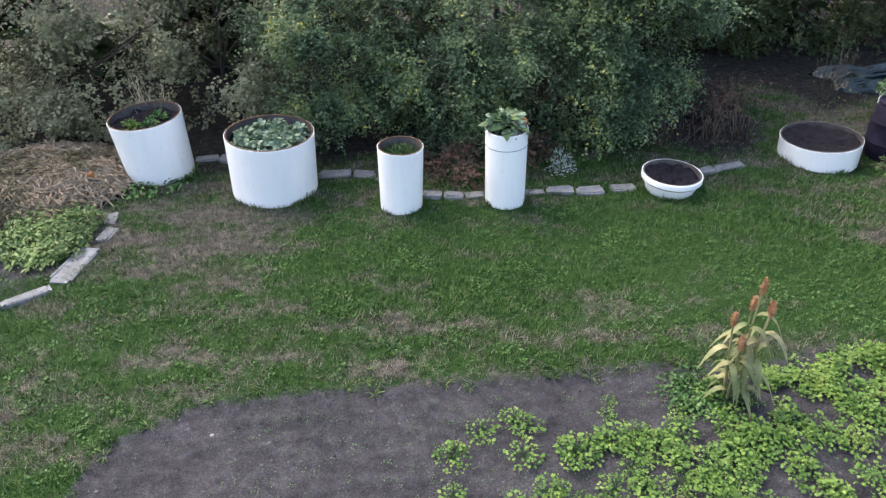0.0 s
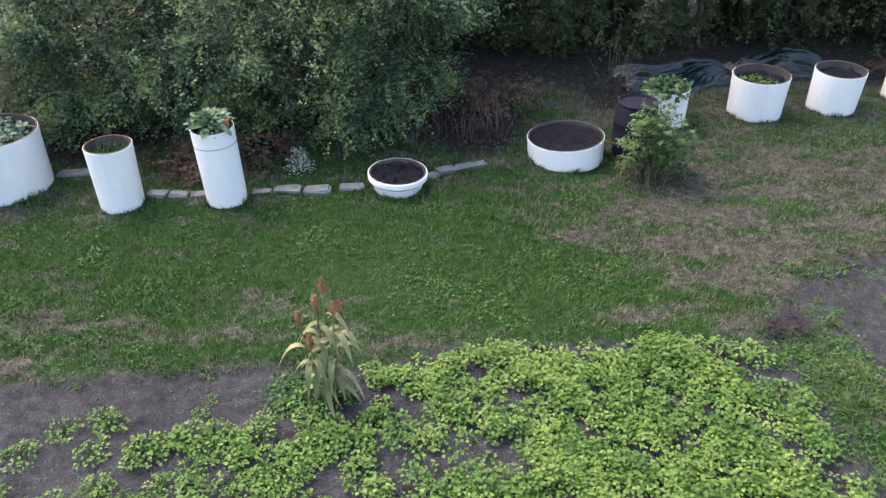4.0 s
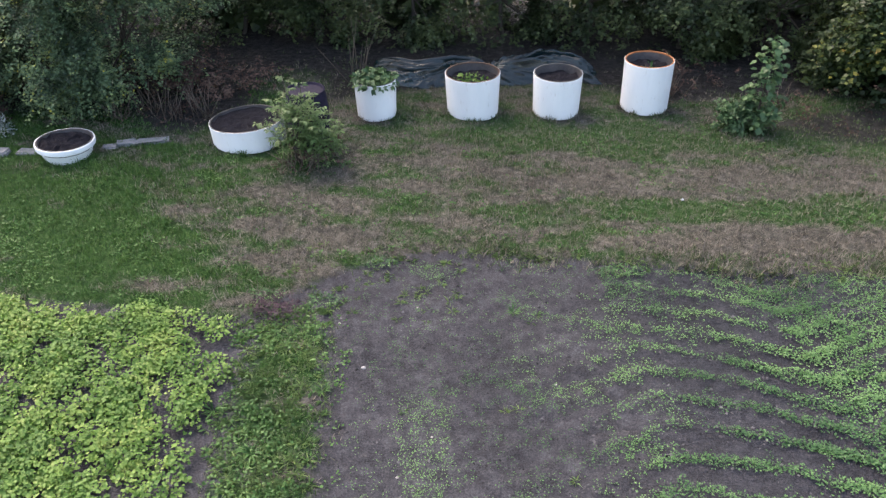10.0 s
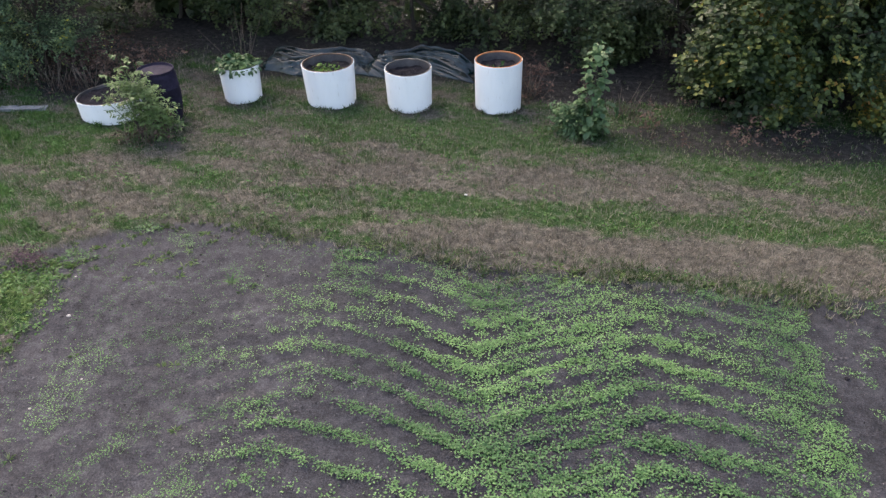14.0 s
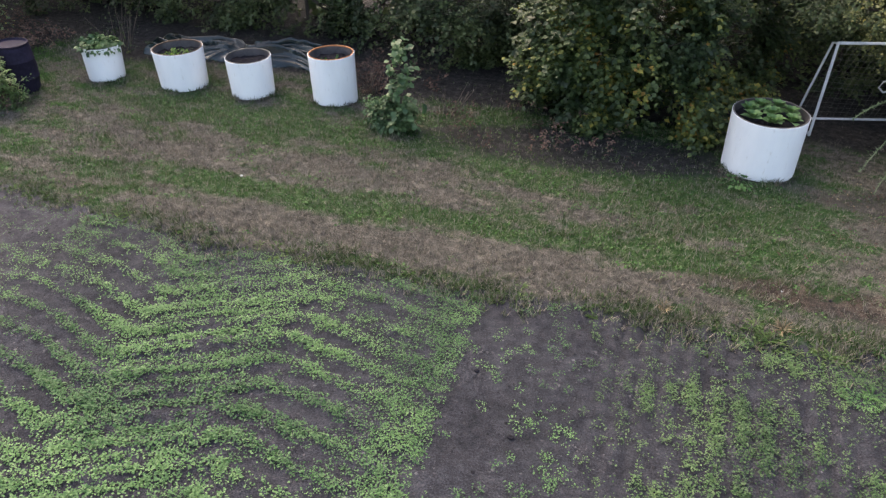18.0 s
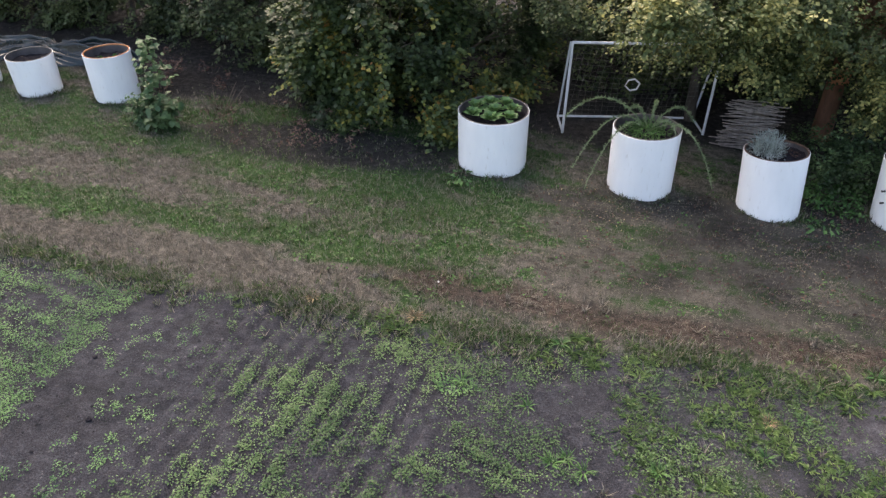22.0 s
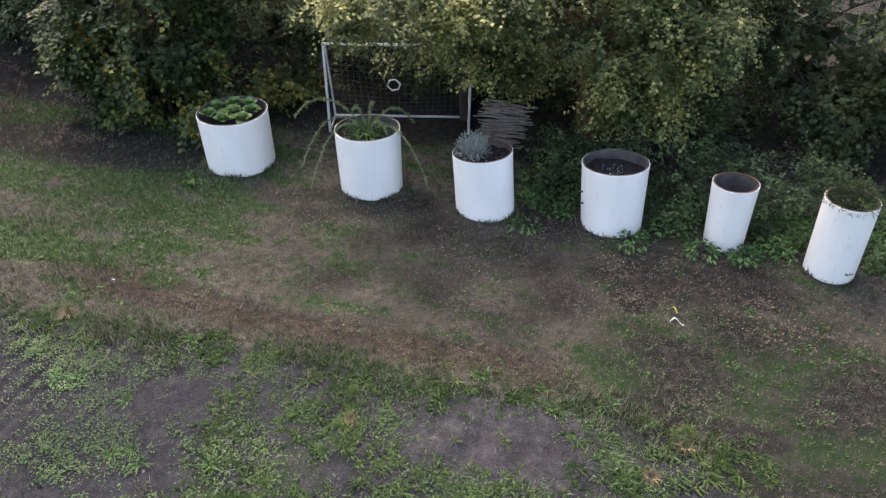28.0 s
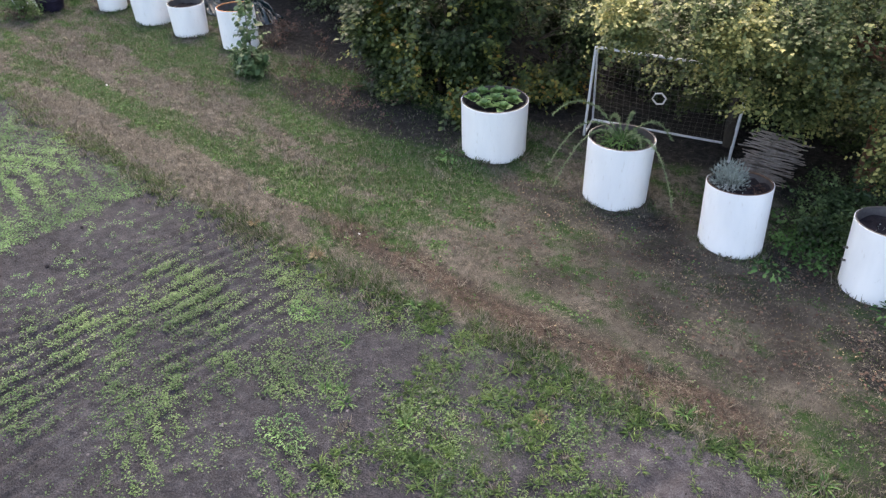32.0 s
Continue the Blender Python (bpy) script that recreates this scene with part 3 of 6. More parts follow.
def planter(x, y, h, rt, rb, fill, rim, label, tilt=(0, 0), band="", z=0.0, seed=1, top_slant=(0, 0)):
    """White tube planter: wall, rim, inner lining and soil; fill is the soil's depth under the rim."""
    p = thing("planter", pose(x, y, z, -tilt[1], tilt[0], 0), label, "planter", "white tube planters")
    k = 0.028
    n = 9
    outer = [(rb + (rt - rb) * a, -0.06 + (h + 0.06) * a) for a in np.linspace(0, 1, n)]
    v, f = lathe(outer + [(rt - 0.012, h)], 56, 0.006, seed)
    part("wall", mesh_np("wall", v, f, WHITE, flat=False), p)
    v, f = lathe([(rt - 0.010, h - 0.004), (rt - 0.008, h + 0.006), (rt - k * 0.6, h + 0.009), (rt - k, h + 0.005), (rt - k, h - 0.02)], 56, 0.006, seed)
    part("rim", mesh_np("rim", v, f, rim, flat=False), p)
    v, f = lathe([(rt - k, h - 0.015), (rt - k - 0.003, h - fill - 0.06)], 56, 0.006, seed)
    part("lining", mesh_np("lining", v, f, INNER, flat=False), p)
    v, f = disc(rt - k + 0.004, h - fill, seed + 50)
    part("soil", mesh_np("soil", v, f, POT_SOIL, flat=False), p)
    if band == "seam":
        v, f = lathe([(rt + 0.001, h - 0.211), (rt + 0.004, h - 0.209), (rt + 0.004, h - 0.204), (rt + 0.001, h - 0.202)], 56, 0.006, seed)
        part("seam", mesh_np("seam", v, f, STONE, flat=False), p, "thin grey seam round the tube")
    if band == "lip":
        v, f = lathe([(rt - 0.02, h - 0.075), (rt + 0.008, h - 0.07), (rt + 0.010, h - 0.006), (rt + 0.006, h + 0.003), (rt - 0.006, h + 0.004)], 56, 0.004, seed)
        part("lip", mesh_np("lip", v, f, WHITE, flat=False), p)
    return p


W = "white painted tube planter "
planter(-3.16, 10.72, 0.88, 0.50, 0.46, 0.10, RIM_RUST, W + "with weeds beside a straw heap", (-3, 0), seed=11)
planter(-1.52, 9.90, 0.84, 0.59, 0.58, 0.12, RIM_RUST, "wide white painted tube planter full of cabbage", (2.0, 0), seed=12)
planter(0.15, 9.10, 0.86, 0.30, 0.28, 0.14, RIM_RUST, "narrow white tube planter with brown rim and low greens", (1.4, 1), seed=13)
planter(1.53, 8.93, 1.07, 0.275, 0.265, 0.06, RIM_DARK, "tall narrow white tube planter with broad leaves", (-0.7, 0), "seam", seed=14)
planter(3.83, 8.78, 0.25, 0.40, 0.30, 0.045, RIM_DARK, "low white bowl planter filled with bare soil", (1.7, 0.6), "lip", seed=15)
planter(6.39, 9.26, 0.31, 0.56, 0.55, 0.045, RIM_DARK, "low wide white ring planter with bare dark soil", (-2.9, 2.2), seed=16)
planter(8.31, 10.07, 0.58, 0.34, 0.315, 0.05, RIM_DARK, W + "with leafy greens", (-0.9, 1.3), seed=17)
planter(9.88, 10.08, 0.67, 0.44, 0.41, 0.13, RIM_RUST, W + "with brown rim and small seedlings", (-1.6, -0.8), seed=18)
planter(11.24, 10.03, 0.66, 0.39, 0.37, 0.12, RIM_DARK, W + "with bare dark soil", (-1.3, -1.5), seed=19)
planter(12.73, 10.14, 0.81, 0.39, 0.38, 0.14, RIM_ORANGE, "taller white tube planter with an orange rim", (-1.8, -0.6), seed=20)
planter(19.59, 9.30, 0.85, 0.52, 0.51, 0.12, RIM_DARK, W + "with round green leaves", (-1.2, -1.5), seed=21)
planter(21.76, 9.11, 0.91, 0.46, 0.45, 0.10, RIM_DARK, W + "with arching feathery stems", (-1.9, 0.1), seed=22)
planter(23.49, 8.92, 0.84, 0.41, 0.41, 0.07, RIM_RUST, W + "with a silver-grey herb", (-5.6, 3.2), seed=23)
FOOT_IVY = planter(25.22, 8.95, 0.89, 0.43, 0.40, 0.13, RIM_DARK, W + "with dark soil, ivy at its foot", (-3.9, 2.7), seed=24)
planter(26.67, 8.82, 0.89, 0.28, 0.245, 0.45, RIM_RUST, "narrow white tube planter, half empty, with brown rim", (-2.1, 0.1), seed=25)
planter(27.90, 8.50, 1.02, 0.30, 0.29, 0.06, RIM_RUST, "narrow white tube planter with a needle-leaved herb", (-1.5, 0), seed=26)


def lug(p, ang, r, z):
    """A small knob on a planter's wall."""
    v, f = tube([(0, 0, 0), (0.03, 0, 0), (0.055, 0, 0.004)], [0.014, 0.012, 0.016], 8)
    ob = part("lug", mesh_np("lug", v, f, RIM_DARK, flat=False), p, "small dark knob on the wall")
    ob.matrix_local = pose(r * math.cos(ang), r * math.sin(ang), z, 0, 0, math.degrees(ang))


for p, ang, r, z in ((FOOT_IVY, 3.55, 0.412, 0.52), (FOOT_IVY, 3.6, 0.405, 0.36)):
    lug(p, ang, r, z)


# ---- trees and bushes ----
def planters_clear(x, y, margin=0.0):
    ok = np.ones(len(x), bool)
    for px, py, pr in POTS:
        ok &= (x - px) ** 2 + (y - py) ** 2 > (pr + margin) ** 2
    return ok


def limb_paths(base, tips, g, bend=0.25):
    out = []
    for tip in tips:
        q = np.linspace(0, 1, 7)[:, None]
        mid = (base + tip) / 2 + g.normal(0, bend, 3) * np.array([1, 1, 0.4])
        out.append((1 - q) ** 2 * base + 2 * q * (1 - q) * mid + q**2 * tip)
    return out


def sprays(c, out, g, per, size, reach, droop, ratio=0.6, flat=0.8):
    """Leaves set alternately along a twig at each point c, pointing outwards."""
    n = len(c)
    tw = unit(out * 0.8 + g.normal(0, 0.55, (n, 3)) + np.array([0, 0, 0.15 - droop]))
    t = np.tile(np.linspace(0, 1, per), n) + g.uniform(-0.06, 0.06, n * per)
    tw2 = np.repeat(tw, per, 0)
    at = np.repeat(c, per, 0) + tw2 * (t * reach)[:, None] + np.array([0, 0, -1]) * (droop * reach * t**2)[:, None]
    at += g.normal(0, 0.018, at.shape)
    side = unit(np.cross(tw2, np.array([0, 0, 1.0])) + 1e-6) * np.tile(np.where(np.arange(per) % 2, 1.0, -1.0), n)[:, None]
    along = unit(tw2 * 0.55 + side * 0.8 + g.normal(0, 0.35, at.shape) + np.array([0, 0, -droop]))
    up = unit(np.repeat(out, per, 0) * (1 - flat) + np.array([0, -0.3, 1.0]) * flat + g.normal(0, 0.28, at.shape))
    sz = size * g.uniform(0.6, 1.25, n * per)
    return at, along, up, sz, sz * ratio


def bush(name, x, y, rx, ry, z0, z1, leaves, size, mat, label, category="bush", trunk=0.05, seed=1, group="", per=10, shell=0.5, bark=None, droop=0.25, belly=0.42, limbs=9, shape="kite", reach=0.0, ratio=0.8, clear=()):
    """A shrub or tree: trunk, limbs, and a crown of leaf sprays in a lumpy volume with gaps, between heights z0 and z1."""
    g = np.random.default_rng(seed)
    ob = thing(name, pose(x, y, 0), label, category, group)
    n = max(20, int(leaves / per * 1.9))
    u, th = g.uniform(0, 1, n), g.uniform(0, 2 * np.pi, n)
    ph = g.uniform(0, 6, 8)
    lump = 1 + 0.17 * np.sin(3 * th + ph[0] + 4 * u) + 0.13 * np.sin(5 * th + ph[1] - 9 * u) + 0.14 * np.sin(13 * u + ph[2] + 2 * th) + 0.08 * np.sin(11 * th + 17 * u + ph[3])
    R = np.sqrt(np.clip(1 - ((u - belly) / 0.66) ** 2, 0.12, 1)) * lump
    rad = R * (shell + (1 - shell) * g.uniform(0, 1, n) ** 0.5)
    c = np.stack([rx * rad * np.cos(th), ry * rad * np.sin(th), z0 + (z1 - z0) * u], 1)
    # boughs: most sprays gather round some centres
    nb = max(18, leaves // 950)
    bc = c[g.choice(n, nb, replace=False)]
    own = g.integers(0, nb, n)
    tight = g.uniform(0, 1, n) < 0.84
    puff = bc[own] + g.normal(0, 1, (n, 3)) * np.array([0.2, 0.2, 0.13]) * min(1.0, rx)
    c = np.where(tight[:, None], puff, c)
    keep = (c[:, 2] > 0.04) & ((c[:, 2] < 2.8) | (c[:, 2] > 4.4) | (g.uniform(0, 1, n) < 0.35)) & ((c[:, 1] < 0.35 * ry) | (g.uniform(0, 1, n) < 0.25))
    gap = np.sin(c[:, 0] * 5 + ph[4]) + np.sin(c[:, 1] * 6 + ph[5]) + np.sin(c[:, 2] * 5.5 + ph[6])
    keep &= gap > -1.15
    # sprays cut along the camera's line of sight, so what stands behind shows
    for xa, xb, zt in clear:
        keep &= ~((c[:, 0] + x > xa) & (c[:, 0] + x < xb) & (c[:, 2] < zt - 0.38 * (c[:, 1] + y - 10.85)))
    c = c[keep]
    n = len(c)
    mid = np.array([0, 0, z0 + 0.4 * (z1 - z0)])
    out = unit((c - mid) * np.array([1 / rx, 1 / ry, 0.6 / max(0.3, z1 - z0)]))
    at, along, up, sz, wd = sprays(c, out, g, per, size, reach or 0.16 + size * 1.6, droop, ratio)
    at[:, 2] = np.maximum(at[:, 2], 0.03)
    ok = planters_clear(at[:, 0] + x, at[:, 1] + y, 0.1)
    at, along, up, sz, wd = at[ok], along[ok], up[ok], sz[ok], wd[ok]
    part("crown", leaf_mesh("crown", at, along, up, sz, wd, mat, 0.15, shape), ob)
    if trunk > 0:
        base = np.array([0, 0, -0.05])
        stem = max(0.25, max(z0, 0) + 0.25 * (z1 - z0))
        q = np.linspace(0, 1, 6)[:, None]
        lean = g.normal(0, 0.06, 3) * np.array([1, 1, 0])
        tp = base + q * (np.array([0, 0, stem]) + lean * 2) + np.sin(q * 5) * lean * 0.4
        part("trunk", mesh_np("trunk", *tube(tp, np.linspace(trunk, trunk * 0.65, 6), 9), bark or BARK, flat=False), ob)
        for lp in limb_paths(tp[-1] * 0.85, c[g.choice(n, min(n, limbs), replace=False)], g):
            part("limb", mesh_np("limb", *tube(lp, np.linspace(trunk * 0.42, 0.006, 7), 5), bark or BARK, flat=False), ob)
    return ob


# the thicket behind the first planters
B = "dense grey-green thicket bush behind the planters"
bush("bush", -6.8, 12.7, 1.7, 1.2, -0.2, 3.6, 18200, 0.065, L_GREY, B, seed=31)
bush("bush", -4.4, 13.0, 1.6, 1.2, -0.2, 3.6, 18200, 0.065, L_GREY, B, seed=32)
bush("bush", -2.3, 12.7, 1.3, 1.0, -0.2, 3.6, 18200, 0.065, L_GREY, B, seed=33)
bush("bush", -0.4, 11.9, 1.25, 1.1, 0.0, 3.6, 38000, 0.048, L_PRIVET, B, seed=34)
bush("bush", 1.2, 11.45, 1.25, 1.15, 0.1, 3.6, 44000, 0.048, L_PRIVET, B, seed=35)
bush("bush", 2.75, 11.15, 1.25, 1.2, 0.1, 3.5, 44000, 0.048, L_PRIVET, B, seed=36)
bush("bush", 4.0, 11.3, 1.2, 1.15, 0.1, 3.4, 42000, 0.048, L_PRIVET, B, seed=37)
# the dark hedge at the back
D = "tall dark hedge bush at the back of the garden"
for k, (hx, hy) in enumerate([(5.4, 14.2), (7.2, 14.3), (9.0, 13.9), (10.8, 13.8), (12.5, 13.6), (14.2, 12.9)]):
    bush("hedge_bush", hx, hy, 1.4, 1.15, 0.05, 3.6, 13500, 0.08, L_DARK, D, "bush", seed=40 + k)
# the hazel by the track
H = "broad-leaved hazel bush with some yellow leaves"
bush("hazel_bush", 16.95, 11.0, 0.8, 1.2, 0.08, 3.4, 20000, 0.092, L_HAZEL, H, seed=51)
bush("hazel_bush", 17.5, 10.75, 1.1, 1.3, 0.08, 3.4, 21000, 0.092, L_HAZEL, H, seed=52)
bush("hazel_bush", 18.5, 11.7, 1.2, 1.2, 0.05, 3.4, 18000, 0.092, L_HAZEL, H, seed=53)
for k, (hx, hy) in enumerate([(16.0, 12.9), (19.9, 13.2), (21.4, 13.5), (23.0, 13.6), (24.7, 13.7), (26.3, 13.2), (28.2, 12.7), (30.1, 11.9), (31.6, 10.4)]):
    bush("hedge_bush", hx, hy, 1.4, 1.1, -0.1, 3.6, 11500, 0.08, L_DARK, D, "bush", seed=60 + k)
# an added backdrop row behind the hedge; its unseen tops block sky and sun
for k in range(19):
    bush("backdrop_tree", -8.0 + 2.2 * k, 15.9 + 0.5 * math.sin(k * 2.1) - 0.10 * max(0, k - 13) ** 1.6, 1.5, 1.0, -0.2, 8.5, 5000, 0.28, L_DARK, "added dark backdrop tree, its unseen top shades the garden", "tree", 0.06, 90 + k, limbs=4)
# the oak over the goal
O = "oak tree with low hanging boughs over the planters"
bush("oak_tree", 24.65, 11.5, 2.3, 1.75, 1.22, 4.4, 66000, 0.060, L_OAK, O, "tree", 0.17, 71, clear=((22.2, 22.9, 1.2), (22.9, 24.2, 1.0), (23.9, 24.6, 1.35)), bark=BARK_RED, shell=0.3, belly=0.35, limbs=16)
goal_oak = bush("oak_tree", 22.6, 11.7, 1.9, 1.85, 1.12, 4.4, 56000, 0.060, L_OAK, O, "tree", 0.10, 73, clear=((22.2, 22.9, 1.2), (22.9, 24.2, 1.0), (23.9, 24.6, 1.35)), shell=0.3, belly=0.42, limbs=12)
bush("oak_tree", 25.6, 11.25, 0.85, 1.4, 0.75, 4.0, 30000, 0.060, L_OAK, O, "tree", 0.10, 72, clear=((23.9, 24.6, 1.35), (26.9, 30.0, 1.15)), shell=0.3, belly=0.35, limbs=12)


def oak_bough(tree, cx, cy, cz, rx, ry, rz, leaves, seed):
    """A leafy bough hanging towards the open side: a limb and sprays round it."""
    g = np.random.default_rng(seed)
    org = np.array(tree.matrix_world.translation)
    n = leaves // 10
    c = g.normal(0, 0.42, (n, 3)) * np.array([rx, ry, rz])
    lump = np.sin(c[:, 0] * 6 + 1) + np.sin(c[:, 2] * 7 + c[:, 0] * 3) + np.sin(c[:, 1] * 8)
    c = c[lump > -0.7] + np.array([cx, cy, cz]) - org
    out = unit(np.array([0, -0.8, 0.35]) + g.normal(0, 0.5, c.shape))
    at, along, up, sz, wd = sprays(c, out, g, 10, 0.060, 0.24, 0.3, 0.8)
    start = np.array([0.0, 0.0, 2.3])
    end = np.array([cx, cy, cz]) - org
    q = np.linspace(0, 1, 6)[:, None]
    limb = part("bough", mesh_np("bough", *tube(start * (1 - q) + end * q + np.sin(q * 3.1) * np.array([0, 0, 0.25]), np.linspace(0.035, 0.01, 6), 6), BARK, flat=False), tree)
    tagged(part("foliage", leaf_mesh("foliage", at, along, up, sz, wd, L_OAK, 0.15), limb), kind="stuff")


oak_bough(goal_oak, 22.6, 9.35, 2.62, 0.95, 0.5, 0.48, 8500, 171)
oak_bough(goal_oak, 21.62, 8.88, 2.58, 0.52, 0.4, 0.42, 4800, 172)
# ivy and low bushes at the foot of the oak
I = "low dark ivy bush behind the planters"
bush("ivy_bush", 24.6, 10.2, 0.7, 0.6, -0.3, 0.75, 4200, 0.055, L_IVY, I, "ivy", 0.012, 75, limbs=14, ratio=0.55)
bush("ivy_bush", 26.0, 9.75, 0.85, 0.75, -0.3, 0.85, 5600, 0.055, L_IVY, I, "ivy", 0.014, 76, limbs=14, ratio=0.55)
bush("ivy_bush", 27.4, 9.6, 0.85, 0.75, -0.3, 0.9, 5200, 0.055, L_IVY, I, "ivy", 0.014, 77, limbs=14, ratio=0.55)
bush("ivy_bush", 28.9, 9.1, 0.9, 0.8, -0.3, 0.7, 3600, 0.055, L_IVY, I, "ivy", 0.014, 78, limbs=14, ratio=0.55)


# ---- grass ----
def grass_tufts(name, x, y, blades, length, dry, label):
    g = np.random.default_rng(5)
    n = len(x)
    k = blades
    bx = np.repeat(x, k) + g.normal(0, 0.02, n * k)
    by = np.repeat(y, k) + g.normal(0, 0.02, n * k)
    at = np.stack([bx, by, land(bx, by) - 0.004], 1)
    ln = np.repeat(length, k) * g.uniform(0.5, 1.3, n * k)
    th = g.uniform(0, 2 * np.pi, n * k)
    lean = g.uniform(0.3, 1.3, n * k)
    tip = at + np.stack([np.cos(th) * lean, np.sin(th) * lean, np.ones(n * k)], 1) / np.sqrt(1 + lean**2)[:, None] * ln[:, None]
    w = np.stack([-np.sin(th), np.cos(th), 0 * th], 1) * (0.003 + 0.036 * ln[:, None])
    v = np.stack([at - w, at + w, tip], 1).reshape(-1, 3)
    f = np.arange(n * k * 3).reshape(-1, 3)
    me = mesh_np(name, v, f, GRASS, {"dry": np.repeat(np.repeat(dry, k), 3)})
    tagged(new(name, me), label, "grass", kind="stuff")


def build_grass():
    g = np.random.default_rng(3)
    n = 190000
    x, y = g.uniform(-6, 30.5, n), g.uniform(2.2, 13.0, n)
    s, l = soil_mask(x, y), litter_shade_mask(x, y)
    keep = (g.uniform(0, 1, n) > s * 1.05) & (g.uniform(0, 1, n) > l * (0.97 - 0.52 * np.clip((x - 19.5) / 3, 0, 1) * (y < 8.0))) & planters_clear(x, y)
    x, y = x[keep], y[keep]
    d = dry_mask(x, y)
    keep = g.uniform(0, 1, len(x)) > d * 0.35
    x, y, d = x[keep], y[keep], d[keep]
    grass_tufts("grass", x, y, 5, (0.045 + 0.02 * (waves(x, y, 0.8) + 1) * (1 - 0.5 * d)) * (1 - 0.42 * np.clip((x - 19.5) / 3, 0, 1)), d, "short patchy lawn grass, green and straw-coloured")
    # longer tufts round the planters' feet
    px, py, pl = [], [], []
    for cx, cy, r in POTS:
        m = int(280 * r)
        a = g.uniform(0, 2 * np.pi, m)
        w = waves(a * 3 + cx, a, 1.0)
        ok = w > -0.15
        q = r + 0.012 + g.exponential(0.03, m)
        px.append((cx + q * np.cos(a))[ok])
        py.append((cy + q * np.sin(a))[ok])
        pl.append((0.08 + 0.06 * w)[ok])
    x, y, l = (np.concatenate(a) for a in (px, py, pl))
    grass_tufts("foot_grass", x, y, 7, l, np.clip(dry_mask(x, y) - 0.1, 0, 1), "longer grass tufts round the planters' feet")


def build_dead_grass():
    """Single withered blades lying on the dry parts of the lawn, mostly along the mowing lines."""
    g = np.random.default_rng(8)
    m = 150000
    x, y = g.uniform(6.5, 29.0, m), g.uniform(5.3, 9.2, m)
    want = np.clip(dry_mask(x, y) - 0.30, 0, 1) * 1.1 + 0.30 * thatch_mask(x, y) + 0.42 * litter_shade_mask(x, y) * (x > 19)
    ok = (g.uniform(0, 1, m) < want * np.clip(0.55 + 0.6 * waves(x, y, 4.4) + 0.4 * waves(y, x, 9.0), 0.05, 1.2)) & (soil_mask(x, y) < 0.4) & planters_clear(x, y)
    x, y = x[ok], y[ok]
    n = len(x)
    th = np.where(g.uniform(0, 1, n) < 0.65, g.normal(0.05, 0.45, n), g.uniform(0, 6.28, n))
    at = np.stack([x, y, land(x, y) + g.uniform(0.010, 0.028, n)], 1)
    ln = g.uniform(0.025, 0.075, n)[:, None]
    tip = at + np.stack([np.cos(th), np.sin(th), g.normal(0.02, 0.14, n)], 1) * ln
    w = np.stack([-np.sin(th), np.cos(th), 0.3 + 0 * th], 1) * (0.0018 + 0.020 * ln)
    me = mesh_np("dead_grass", np.stack([at - w, at + w, tip], 1).reshape(-1, 3), np.arange(n * 3).reshape(-1, 3), L_DEAD)
    tagged(new("dead_grass", me), "withered straw-coloured blades lying on the lawn", "grass", kind="stuff")


build_grass()
build_dead_grass()


# ---- crops ----
def crop_leaves(x, y, k, g, r=0.15, lo=0.055, hi=0.105, tall=(0.16, 0.30), zb=None):
    n = len(x)
    px, py = np.repeat(x, k), np.repeat(y, k)
    th, q = g.uniform(0, 2 * np.pi, n * k), np.sqrt(g.uniform(0.02, 1, n * k))
    hgt = np.repeat(g.uniform(*tall, n), k) * (1 - 0.5 * q**2) * g.uniform(0.5, 1.05, n * k)
    z = land(px, py) if zb is None else zb
    at = np.stack([px + np.cos(th) * q * r, py + np.sin(th) * q * r, z + hgt], 1)
    al = np.stack([np.cos(th), np.sin(th), g.normal(0.0, 0.3, n * k)], 1)
    up = np.stack([0.2 * np.cos(th), 0.2 * np.sin(th), np.ones(n * k)], 1) + g.normal(0, 0.42, (n * k, 3))
    return at, al, up, g.uniform(lo, hi, n * k)


